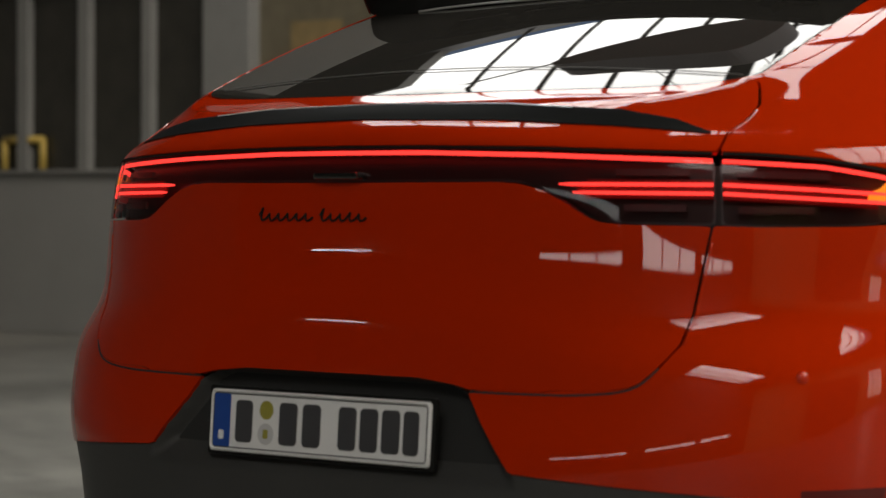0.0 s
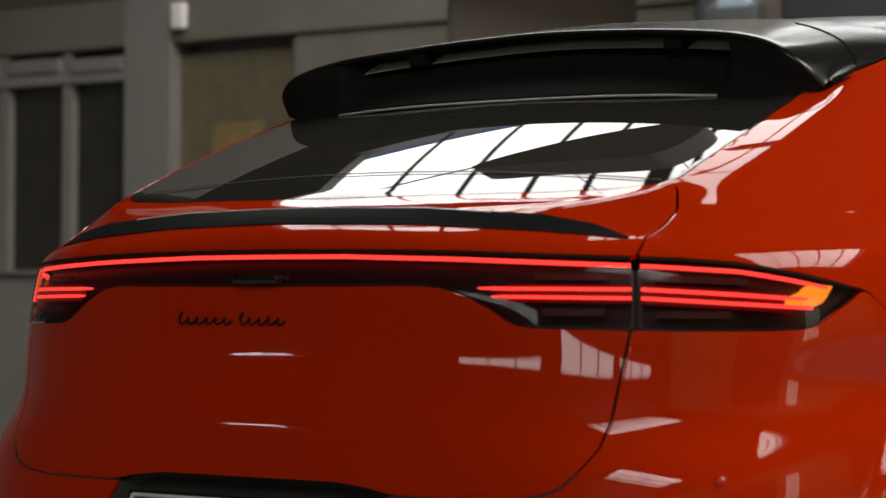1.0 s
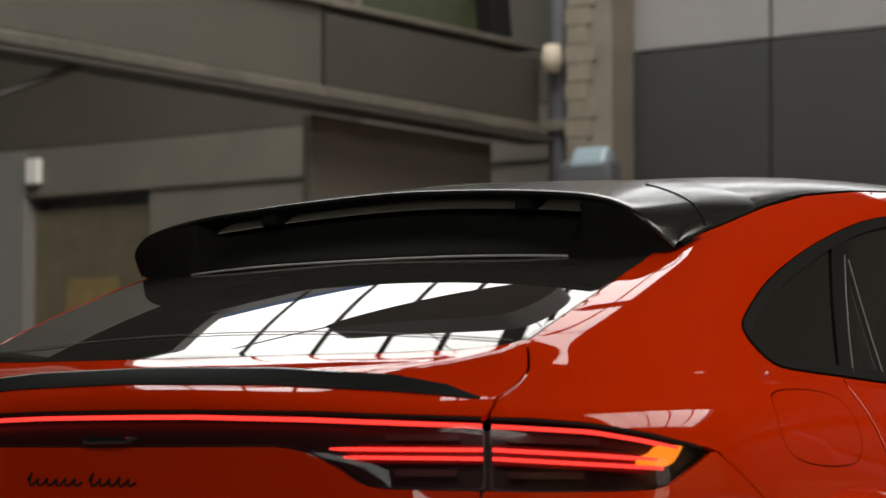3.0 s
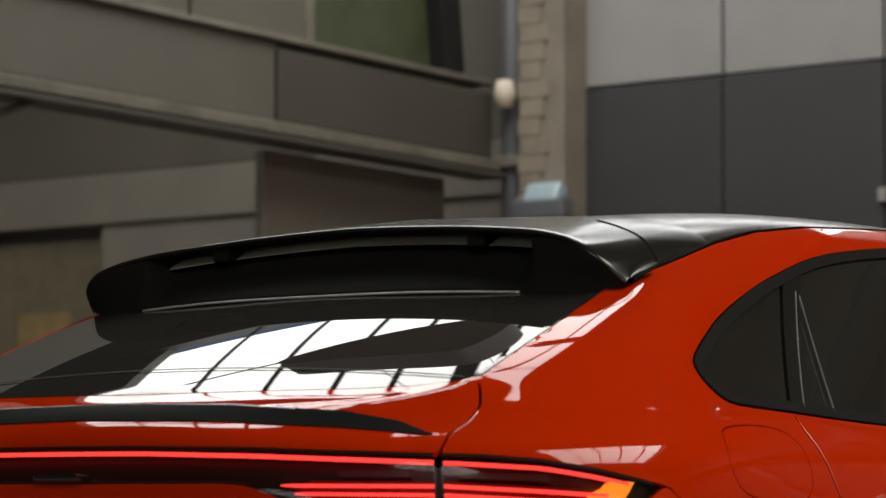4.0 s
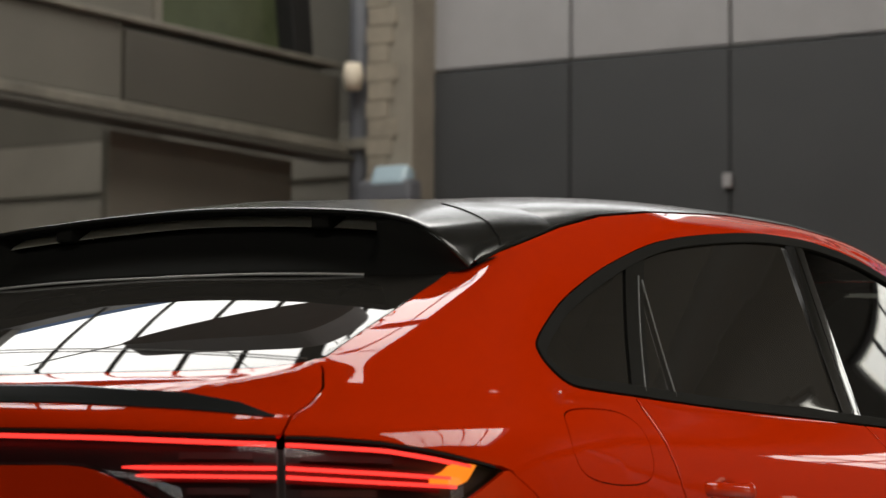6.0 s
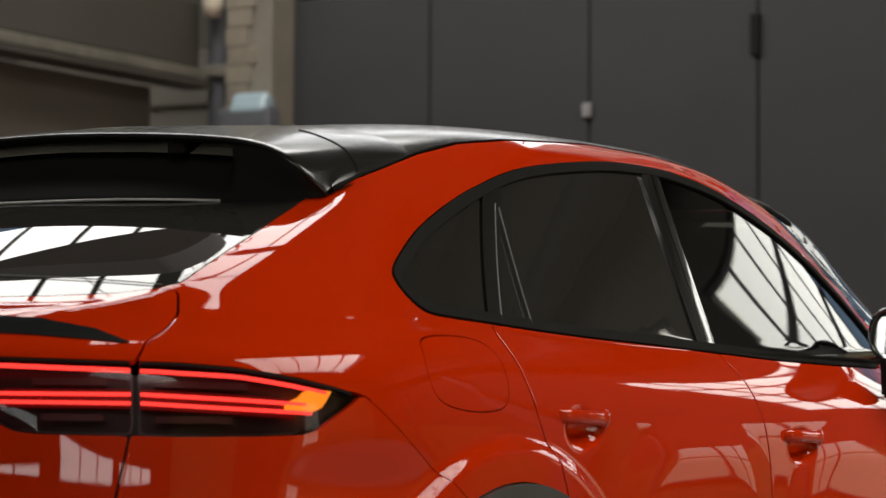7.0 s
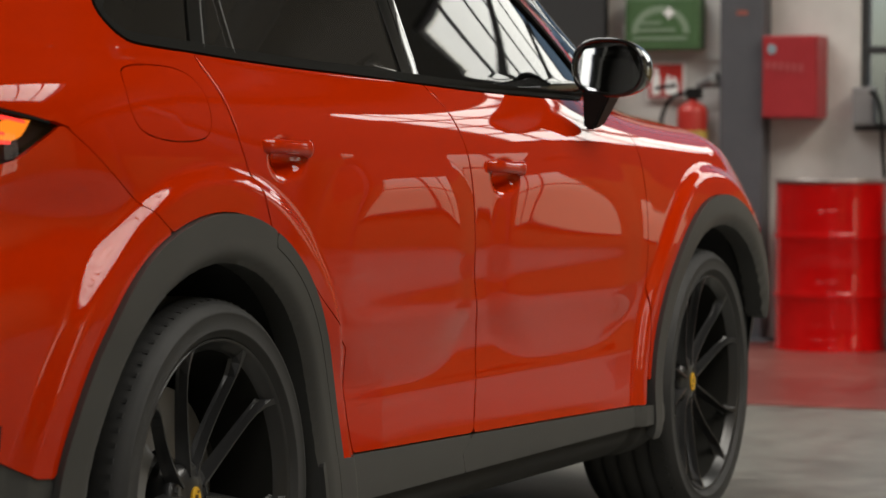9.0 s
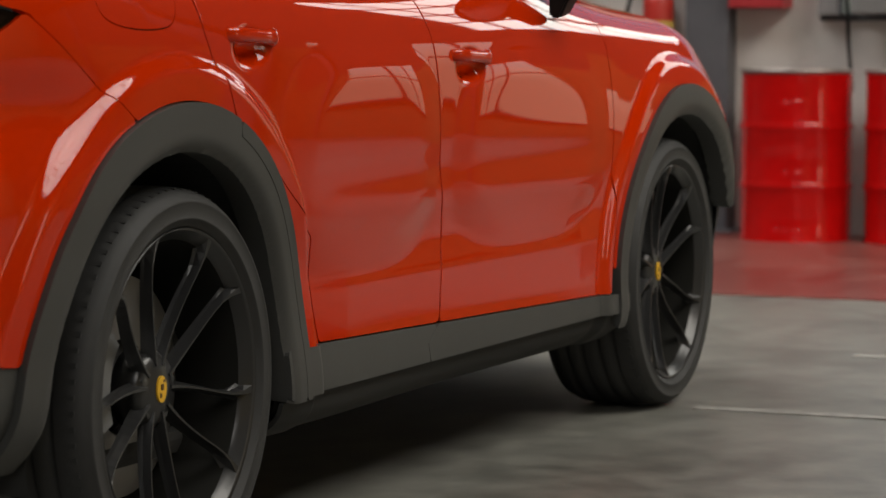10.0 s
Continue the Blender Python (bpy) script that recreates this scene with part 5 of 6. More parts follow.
# wheels
def wheel(y, zc, first, inboard):
    """One wheel with its tyre, built facing +x at the right side; first: angle of the first spoke pair."""
    m = pose(0.81, y, zc, 0, 90, 0) @ pose(0, 0, 0, 0, 0, 90)
    # local axes: z outwards, x forwards, y up
    rr = 0.374
    rim = part("wheel", lathe([(0.276, 0.104), (0.282, 0.114), (0.293, 0.124), (0.297, 0.131), (0.2985, 0.127), (0.296, 0.10)], 72, m), M_RIM, car, "satin black alloy wheel with five twin spokes", smooth=True)
    part("barrel", lathe([(0.10, -0.121), (0.262, -0.12), (0.270, -0.115), (0.262, -0.09), (0.255, 0.02), (0.268, 0.085), (0.276, 0.104)], 72, m), M_MATT, rim, "dark wheel barrel", smooth=True)
    prof = [(0.297, 0.122), (0.303, 0.131), (0.313, 0.1365), (0.3145, 0.1392), (0.3175, 0.1394), (0.319, 0.1380), (0.332, 0.1405), (0.343, 0.1390), (0.3445, 0.1402), (0.3485, 0.1395), (0.350, 0.1372), (0.359, 0.130), (0.3665, 0.118), (0.371, 0.104)]
    for c in (0.070, 0.025, -0.025, -0.070):
        prof += [(0.3735, c + 0.009), (0.3735, c + 0.006), (0.366, c + 0.005), (0.366, c - 0.005), (0.3735, c - 0.006)]
    prof += [(0.371, -0.104), (0.359, -0.130), (0.332, -0.140), (0.30, -0.13), (0.27, -0.12)]
    part("tyre", lathe(prof, 96, m), M_TYRE, rim, "black rubber tyre", smooth=True)
    blocks = bmesh.new()
    for k in range(84):
        a = 2 * math.pi * k / 84
        t = m @ Matrix.Rotation(a, 4, "Z")
        add_box(blocks, (0.3650, -0.0045, 0.042), (0.3812, 0.0045, 0.068), 0, t @ Matrix.Rotation(-0.13, 4, "Y"))
    tagged(part("tread", blocks, M_TYRE, rim), kind="stuff")
    for k in range(5):
        for s in (-1, 1):
            a_mid = radians(first + 72 * k)
            bm, rows = bmesh.new(), []
            for u in np.linspace(0, 1, 11):
                r = 0.045 + (0.294 - 0.045) * u
                a = a_mid + s * radians(15.0 - 2.5 * u + 6.0 * (1 - u) ** 2 + 3.5 * max(0.0, (u - 0.7) / 0.3) ** 2)
                zt = 0.083 + 0.042 * u**1.7
                w = 0.0076 - 0.0022 * math.sin(math.pi * u) + 0.022 * max(0.0, (u - 0.74) / 0.26) ** 2 + 0.006 * (1 - u) ** 2
                dp = 0.027 - 0.006 * u
                d, e = Vector((math.cos(a), math.sin(a), 0)), Vector((-math.sin(a), math.cos(a), 0))
                sec = ((-0.95, -dp), (-0.60, -0.016), (-0.24, 0.0), (0.24, 0.0), (0.60, -0.016), (0.95, -dp))
                rows.append([bm.verts.new(m @ (d * r + e * (w * x) + Vector((0, 0, zt + z)))) for x, z in sec])
            for a_, b_ in zip(rows, rows[1:]):
                for i in range(6):
                    bm.faces.new((a_[i], a_[(i + 1) % 6], b_[(i + 1) % 6], b_[i]))
            bm.faces.new(rows[0])
            bm.faces.new(rows[-1][::-1])
            part("spoke", bm, M_RIM, rim)
    part("hub", lathe([(0, 0.084), (0.030, 0.084), (0.036, 0.082), (0.062, 0.078), (0.072, 0.066), (0.074, 0.02), (0.0, 0.02)], 40, m), M_RIM, rim, smooth=True)
    for k in range(5):
        a = radians(first + 36 + 72 * k)
        part("wheel_bolt", lathe([(0, 0.079), (0.009, 0.079), (0.012, 0.074), (0.012, 0.05)], 6, m @ pose(0.055 * math.cos(a), 0.055 * math.sin(a), 0)), M_DARK, rim)
    cap = part("centre_cap", plate([(0.017 * math.cos(a), 0.025 * math.sin(a)) for a in np.linspace(0, 2 * math.pi, 25)[:-1]], 0.004, m @ pose(0, 0, 0.084)), M_GOLD, rim, "yellow oval cap")
    for x_, y_, w_, h_ in ((0.0, 0.004, 0.010, 0.012), (-0.006, -0.011, 0.007, 0.009), (0.007, 0.015, 0.006, 0.005)):
        part("cap_mark", plate([(x_ + u, y_ + v) for u, v in rounded(w_, h_, 0.002)], 0.0012, m @ pose(0, 0, 0.088)), M_CRESTDARK, cap)
    part("brake_disc", lathe([(0.09, 0.005), (0.205, 0.005), (0.207, 0.0), (0.205, -0.03), (0.09, -0.03)], 64, m), M_DISC, rim, "steel brake disc", smooth=False)
    cal = bmesh.new()
    arc = [radians(a) for a in range(inboard - 32, inboard + 33, 8)]
    outl = [(0.225 * math.cos(a), 0.225 * math.sin(a)) for a in arc] + [(0.135 * math.cos(a), 0.135 * math.sin(a)) for a in arc[::-1]]
    add_plate(cal, outl, 0.055, m @ pose(0, 0, 0.0))
    part("brake_caliper", cal, M_CALIPER, rim, "grey brake caliper")
    return rim


wheels = [wheel(0.0, 0.374, 50, 170), wheel(2.895, 0.375, 36, 170)]
for w_, y_ in zip(wheels, (0.0, 2.895)):
    copy_thing(w_, pose(0, 2 * y_, 0, 0, 0, 180))
for y_, k_ in ((0.0, 0), (2.895, 1)):
    for m_ in (1, -1):
        ar = CAR_ARCHES[k_]
        bm, rows = bmesh.new(), []
        for x_ in (0.40, 0.62, 0.86, 0.915):
            rows.append([bm.verts.new((m_ * x_, ar[0] + (ar[3] + 0.012) * math.cos(a), max(0.25, ar[1] + (ar[3] + 0.012) * math.sin(a)))) for a in np.linspace(0.24 if k_ else -0.12, math.pi + 0.25, 37)])
        for a, b in zip(rows, rows[1:]):
            for i in range(36):
                bm.faces.new((a[i], a[i + 1], b[i + 1], b[i]))
        bm.faces.new(rows[0])
        part("wheel_liner", bm, M_DARK, car, smooth=False)

# cabin
cabin = part("cabin_floor", box((-0.80, -0.60, 0.40), (0.80, 2.35, 0.46), 0.03), M_DARK, car)
for x_ in (-0.40, 0.40):
    for y_ in (0.95, 0.10):
        seat = bmesh.new()
        add_box(seat, (x_ - 0.26, y_ - 0.05, 0.52), (x_ + 0.26, y_ + 0.45, 0.72), 0.06)
        add_box(seat, (x_ - 0.25, y_ - 0.10, 0.70), (x_ + 0.25, y_ + 0.05, 1.22), 0.06, pose(x_, y_, 0.7, 14, 0, 0) @ pose(-x_, -y_, -0.7))
        add_box(seat, (x_ - 0.14, y_ - 0.07, 1.22), (x_ + 0.14, y_ + 0.03, 1.42), 0.04, pose(x_, y_, 0.7, 14, 0, 0) @ pose(-x_, -y_, -0.7))
        part("seat", seat, M_SEAT, car, "black leather seat with headrest")
part("dashboard", box((-0.78, 1.95, 0.75), (0.78, 2.35, 1.12), 0.08), M_SEAT, car)
wheel_bm = bmesh.new()
ringp = [pose(-0.40, 1.66, 1.02, 65, 0, 0) @ Vector((0.185 * math.cos(a), 0.185 * math.sin(a), 0)) for a in np.linspace(0, 2 * math.pi, 33)]
add_tube(wheel_bm, ringp, 0.016, 8)
add_box(wheel_bm, (-0.17, -0.03, -0.02), (0.17, 0.03, 0.02), 0.01, pose(-0.40, 1.66, 1.02, 65, 0, 0))
add_box(wheel_bm, (-0.06, -0.06, -0.20), (0.06, 0.05, 0.01), 0.02, pose(-0.40, 1.66, 1.02, 65, 0, 0))
part("steering_wheel", wheel_bm, M_SEAT, car, "black steering wheel")


# ---------------------------------------------------------------- the hall
HALL_X0, HALL_X1, HALL_Y0, HALL_Y1, HALL_H = -15.0, 13.0, -13.0, 9.9, 7.6


def structure(name, bm, mat, label="", smooth=False):
    return tagged(part(name, bm, mat, None, label, smooth), kind="structure")


# one concrete floor sheet; the red strip along the far wall is a thin coat of paint
structure("floor", box((HALL_X0 - 1, HALL_Y0 - 1, -0.2), (HALL_X1 + 1, 12.0, 0.0)), M_FLOOR, "worn grey concrete floor with scuffs")
structure("floor_marking", box((-5.5, 6.22, 0.0), (2.6, 9.9, 0.004)), M_REDFLOOR, "worn red painted floor strip")
for x0_, x1_, y_ in ((1.02, 1.75, 2.86), (1.10, 2.68, 4.31)):
    structure("floor_marking", box((x0_, y_ - 0.03, 0.0), (x1_, y_ + 0.03, 0.003)), M_LINE, "worn white floor line")

# far wall, right of the curtain: plastered, with a steel column
far = structure("wall_north", box((-2.3, 9.9, 0.0), (-0.50, 10.15, HALL_H)), M_WALL, "painted plaster wall, grey below and cream above")
structure("wall_north_upper", box((-2.3, 9.893, 1.90), (-1.24, 9.9, 3.4)), M_CREAM, "cream upper wall paint")
structure("wall_ledge", box((-2.3, 9.885, 1.508), (-1.25, 9.9, 1.524), 0.003), M_WALL, "thin wall ledge")
structure("wall_north_right", box((-0.50, 9.9, 0.0), (1.35, 10.15, 1.16)), M_WALL, "grey plaster wall below the window")
# unseen walls: ochre warms the doors' reflections, dull grey keeps the side glass dark
for lo_, hi_, m_ in (((1.35, 0.0), (3.7, 1.75), M_OCHRE), ((1.35, 1.75), (3.7, 2.65), M_DULLWALL), ((3.7, 0.0), (5.2, 0.5), M_OCHRE), ((3.7, 2.1), (5.2, 4.45), M_DULLWALL), ((5.2, 0.0), (HALL_X1, 1.75), M_OCHRE), ((5.2, 1.75), (HALL_X1, 4.45), M_DULLWALL)):
    structure("wall_north_right", box((lo_[0], 9.9, lo_[1]), (hi_[0], 10.15, hi_[1])), m_, "unseen wall beside the windows, ochre below to warm reflections, grey above")
structure("wall_north_head", box((-0.50, 9.9, 4.45), (HALL_X1, 10.15, HALL_H)), M_DULLWALL, "plaster wall above the windows")
# steel framed windows: one low, then a high band
win = structure("window_1", box((-0.52, 9.86, 1.13), (1.35, 10.05, 1.17), 0.005), M_STEEL, "steel framed factory window")
high = structure("window_2", box((1.35, 9.86, 2.62), (3.7, 10.05, 2.66), 0.005), M_STEEL, "high steel framed factory window")
for k_ in range(3):
    part("glazing_bar", box((-0.515 + 0.92 * k_, 9.93, 1.16), (-0.465 + 0.92 * k_, 9.99, 4.45), 0.004), M_STEEL, win)
for z_ in (1.56, 2.2, 2.85, 3.5, 4.18):
    part("glazing_bar", box((-0.5, 9.925, z_ - 0.02), (1.35, 9.985, z_ + 0.02), 0.004), M_STEEL, win)
for k_ in range(5):
    part("glazing_bar", box((1.32 + 0.505 * k_, 9.94, 2.65), (1.38 + 0.505 * k_, 9.97, 4.45), 0.004), M_STEEL, high)
for z_ in (3.1, 3.55, 4.0, 4.43):
    part("glazing_bar", box((1.35, 9.93, z_ - 0.03), (3.7, 9.965, z_ + 0.03), 0.004), M_STEEL, high)
for host, x0_, x1_, z0_ in ((win, -0.5, 1.35, 1.16), (high, 1.36, 3.7, 2.66)):
    pane_ob = part("pane", box((x0_, 9.955, z0_), (x1_, 9.961, 4.45)), M_PANE, host, "dusty window glass")
    pane_ob.visible_shadow = False
low_win = structure("window_5", box((3.7, 9.86, 0.47), (5.2, 10.0, 0.51), 0.005), M_STEEL, "low steel framed factory window")
for x_ in (4.2, 4.7):
    part("glazing_bar", box((x_ - 0.03, 9.94, 0.5), (x_ + 0.03, 9.97, 2.1), 0.004), M_STEEL, low_win)
part("glazing_bar", box((3.7, 9.935, 1.30), (5.2, 9.965, 1.36), 0.004), M_STEEL, low_win)
column = thing("steel_column", "dark blue-grey painted steel column against the wall", "column", (0, 0, 0))
part("web", box((-1.225, 9.74, 0.0), (-0.985, 9.888, HALL_H), 0.006), M_COLUMN, column)
part("base_plate", box((-1.27, 9.68, 0.0), (-0.94, 9.885, 0.02), 0.004), M_COLUMN, column)
# two unseen copies, added as dark uprights in the doors' reflections
for x_ in (5.6, 8.9):
    copy_thing(column, pose(x_ + 1.1, -0.02, 0))
part("sticker", box((-1.13, 9.736, 1.745), (-1.07, 9.741, 1.77)), M_RUST, column, "faded red sticker")

# unseen pipe on the upper wall, added as a dark band in the side glass
duct = thing("dark_band_pipe", "unseen dark steel pipe, added to reflect as a band in the side windows", "duct", (0, 9.55, 5.35))
part("pipe", tube([(0.2, 0, 0.1), (12.9, 0, -0.1)], 0.27, 20), M_STEEL, duct, smooth=True)
for x_ in (1.6, 4.6, 7.6, 10.6):
    part("collar", lathe([(0.272, -0.04), (0.295, -0.03), (0.295, 0.03), (0.272, 0.04)], 24, pose(x_, 0, 0.1 - 0.0158 * (x_ - 0.2), 0, 90, 0)), M_STEEL, duct, smooth=True)
    part("bracket", box((x_ - 0.03, 0.2, 0.02), (x_ + 0.03, 0.352, 0.08), 0.006), M_STEEL, duct)

# grey curtain of tall panels with a pale strip above
for k_, (x0_, x1_) in enumerate(((-5.79, -4.785), (-4.773, -3.73), (-3.718, -2.687), (-2.673, -1.865))):
    cur = tagged(part("partition_panel", box((x0_, 9.70, 0.02), (x1_, 9.76, 3.528 + 0.004 * (k_ % 2)), 0.006), M_CURTAIN, None, "tall dark grey partition panel standing before the wall"), category="panel", group="grey partition panels")
    part("pale_header", box((x0_ + 0.004, 9.71, 3.548), (x1_ - 0.004, 9.77, 5.4), 0.006), M_PALE, cur, "pale grey upper panel")
    part("edge_seal", box((x1_ - 0.004, 9.70, 0.1), (x1_ + 0.013, 9.72, 3.525), 0.002), M_TRIM, cur)
    if k_ in (1, 2):
        part("latch", box((x1_ - 0.03, 9.67, 2.72 + 0.3 * (k_ == 2)), (x1_ + 0.025, 9.70, 2.80 + 0.45 * (k_ == 2)), 0.006), M_PALE if k_ == 1 else M_TRIM, cur, "panel latch")

# signs and boxes on the wall
def sign(name, lo, hi, mat, label, marks=()):
    x0, z0 = lo
    x1, z1 = hi
    ob = tagged(part(name, box((x0, 9.868, z0), (x1, 9.888, z1), 0.003), mat, None, label), category="sign")
    for i, (mname, outline, mm) in enumerate(marks):
        part(mname, plate([(a, b) for a, b in outline], 0.003, pose(0, 9.8675 - 0.0045 * i, 0, 90, 0, 0)), mm, ob)
    return ob


def rect(x0, z0, x1, z1):
    return [(x0, z0), (x1, z0), (x1, z1), (x0, z1)]


sign("exit_sign", (-1.652, 2.425), (-1.515, 2.572), M_GREEN, "green exit sign with white arrow on the wall", (("pale_field", rect(-1.632, 2.444, -1.536, 2.552), M_PLATE), ("arrow", [(-1.62, 2.45), (-1.55, 2.45), (-1.572, 2.472), (-1.535, 2.51), (-1.56, 2.54), (-1.60, 2.50), (-1.62, 2.52)], M_GREEN),))
sign("exit_sign", (-1.505, 2.425), (-1.355, 2.572), M_GREEN, "green and white exit sign with running figure shape", (("door_mark", rect(-1.480, 2.433, -1.372, 2.564), M_PLATE), ("bar", rect(-1.44, 2.455, -1.41, 2.53), M_GREEN)))
sign("first_aid_sign", (-1.628, 1.937), (-1.430, 2.132), M_GREEN, "square green first aid sign with white cross", (("cross", [(-1.548, 1.957), (-1.510, 1.957), (-1.510, 2.015), (-1.452, 2.015), (-1.452, 2.055), (-1.510, 2.055), (-1.510, 2.112), (-1.548, 2.112), (-1.548, 2.055), (-1.606, 2.055), (-1.606, 2.015), (-1.548, 2.015)], M_PLATE),))
kit = tagged(part("first_aid_box", box((-1.78, 9.78, 1.564), (-1.352, 9.888, 1.856), 0.02), M_GREENBOX, None, "dark green first aid box with pale arch print"), category="first aid box")
arch_o = [(-1.575 + 0.165 * math.cos(a), 1.655 + 0.15 * math.sin(a)) for a in np.linspace(0.0, math.pi, 15)] + [(-1.575 + 0.13 * math.cos(a), 1.655 + 0.112 * math.sin(a)) for a in np.linspace(math.pi, 0.0, 15)]
part("printed_arch", plate(arch_o, 0.002, pose(0, 9.7795, 0, 90, 0, 0)), M_PALEGREEN, kit)
part("printed_cross", plate([(-1.535, 1.735), (-1.515, 1.735), (-1.515, 1.755), (-1.495, 1.755), (-1.495, 1.775), (-1.515, 1.775), (-1.515, 1.795), (-1.535, 1.795), (-1.535, 1.775), (-1.555, 1.775), (-1.555, 1.755), (-1.535, 1.755)], 0.002, pose(0, 9.7745, 0, 90, 0, 0)), M_PLATE, kit)
for z_, x0_, x1_ in ((1.705, -1.70, -1.57), (1.665, -1.70, -1.49), (1.62, -1.73, -1.42)):
    part("print_bar", plate(rect(x0_, z_, x1_, z_ + 0.016), 0.002, pose(0, 9.7760, 0, 90, 0, 0)), M_PALEGREEN, kit)
part("lower_half", plate(rect(-1.775, 1.572, -1.357, 1.612), 0.002, pose(0, 9.7790, 0, 90, 0, 0)), M_GREENBOX, kit)

sign("extinguisher_sign", (-1.680, 1.300), (-1.466, 1.502), M_PLATE, "red and white fire extinguisher sign", (("red_field", rect(-1.670, 1.310, -1.476, 1.492), M_SIGNRED), ("bottle_mark", [(-1.648, 1.325), (-1.602, 1.325), (-1.602, 1.42), (-1.612, 1.44), (-1.612, 1.47), (-1.638, 1.47), (-1.638, 1.44), (-1.648, 1.42)], M_PLATE), ("flame_mark", [(-1.57, 1.325), (-1.50, 1.325), (-1.495, 1.38), (-1.52, 1.43), (-1.535, 1.395), (-1.555, 1.44), (-1.575, 1.38)], M_PLATE)))
ext = thing("fire_extinguisher", "red fire extinguisher with black horn hanging on the wall", "extinguisher", (-1.392, 9.79, 0))
part("bottle", lathe([(0, 0.80), (0.07, 0.80), (0.082, 0.82), (0.083, 1.225), (0.078, 1.255), (0.050, 1.275), (0.024, 1.285), (0.022, 1.31), (0, 1.31)], 32), M_SIGNRED, ext, smooth=True)
part("label_band", lathe([(0.0835, 1.05), (0.0845, 1.05), (0.0845, 1.13), (0.0835, 1.13)], 32), M_YELLOW, ext, "yellow label band")
part("valve", box((-0.03, -0.03, 1.30), (0.05, 0.03, 1.36), 0.008), M_TRIM, ext)
part("handle", box((-0.02, -0.012, 1.365), (0.10, 0.012, 1.385), 0.005, pose(0, 0, 0, 0, -8, 0)), M_TRIM, ext)
part("hose", tube(smooth_line([(-0.03, 0, 1.335), (-0.12, -0.02, 1.30), (-0.17, -0.02, 1.18), (-0.16, -0.01, 1.02), (-0.12, -0.02, 0.90)], 6), 0.012, 8), M_TRIM, ext, smooth=True)
part("horn", lathe([(0.016, 0.0), (0.02, 0.04), (0.045, 0.13), (0.043, 0.13), (0.014, 0.0)], 20, pose(0.02, 0, 1.368, 0, 74, 0)), M_GREYBOX, ext, smooth=True)

hyd = thing("hydrant_box", "red metal wall box with small round blue mark", "wall box", (-0.85, 9.888, 1.195))
part("case", box((-0.122, -0.20, 0.0), (0.178, 0.0, 0.438), 0.008), M_BOXRED, hyd)
part("door", box((-0.117, -0.206, 0.008), (0.165, -0.20, 0.430), 0.003), M_BOXRED, hyd)
part("round_mark", plate([(-0.068 + 0.025 * math.cos(a * 0.3927), 0.365 + 0.027 * math.sin(a * 0.3927)) for a in range(16)], 0.002, pose(0, -0.2085, 0, 90, 0, 0)), M_PALEBLUE, hyd, "pale blue round mark")
for k_ in range(6):
    part("print_bar", plate(rect(-0.100 + 0.036 * k_, 0.262 - 0.004 * k_, -0.080 + 0.036 * k_, 0.300 - 0.003 * k_), 0.002, pose(0, -0.2085, 0, 90, 0, 0)), M_PINK, hyd)

# junction box and cable at the window
jbox = thing("socket_box", "grey switch box with a cable below the window", "socket", (-0.45, 9.86, 1.26))
part("case", box((-0.06, -0.08, -0.10), (0.05, 0.04, 0.10), 0.01), M_PALE, jbox)
part("cable", tube(smooth_line([(0.02, -0.06, 0.07), (0.07, -0.09, 0.06), (0.10, -0.09, -0.04), (0.11, -0.08, -0.25), (0.125, -0.05, -0.50)], 6), 0.011, 8), M_TRIM, jbox, smooth=True)
cab = tagged(part("control_panel", box((-0.29, 9.62, 1.165), (0.30, 9.80, 1.43), 0.012), M_GREYBOX, None, "grey sheet metal panel before the window"), category="panel")
stand = part("stand", box((-0.02, 9.66, 0.0), (0.04, 9.72, 1.17), 0.006), M_GREYBOX, cab)


# red steel drums
def drum(at, turn):
    ob = thing("oil_drum", "glossy red steel drum with two rolled hoops", "drum", at, turn, "red drums")
    r = 0.287
    prof = [(0.0, 0.02), (r - 0.006, 0.02), (r, 0.0), (r + 0.004, 0.006), (r, 0.016), (r - 0.004, 0.03)]
    for z in (0.285, 0.585):
        prof += [(r - 0.003, z - 0.03), (r, z - 0.018), (r + 0.010, z), (r, z + 0.018), (r - 0.003, z + 0.03)]
    prof += [(r - 0.004, 0.845), (r - 0.003, 0.86)]
    part("shell", lathe(prof, 64), M_DRUM, ob, smooth=True)
    part("lid", lathe([(r - 0.004, 0.858), (r + 0.006, 0.862), (r + 0.008, 0.872), (r + 0.004, 0.882), (r - 0.006, 0.884), (r - 0.012, 0.868), (0.0, 0.868)], 64), M_LID, ob, "bare steel lid rim", smooth=True)
    part("bung", lathe([(0, 0.885), (0.026, 0.885), (0.03, 0.868)], 16, pose(0.16, 0.05, 0)), M_LID, ob)
    return ob


drum((-0.515, 9.42, 0), 20)
drum((0.135, 9.44, 0), 75)

# gallery along the left side, with a level beam and a knee brace
gal = thing("gallery", "grey clad gallery with a worn steel edge beam", "gallery")
part("edge_beam", box((-6.36, 3.6, 3.035), (-6.20, 9.5, 3.105), 0.012), M_BEAM, gal, "scuffed pale steel edge beam")
part("lower_flange", box((-6.40, 3.6, 2.99), (-6.16, 9.5, 3.018), 0.006), M_GALLERYDARK, gal)
part("knee_brace", tube([(-6.26, 5.45, 3.01), (-6.26, 4.72, 2.735), (-6.26, 3.7, 2.73)], 0.022, 8), M_GALLERYDARK, gal)
part("parapet", box((-6.42, 3.6, 3.12), (-6.28, 7.35, 3.56), 0.01), M_GALLERY, gal, "grey sheet parapet")
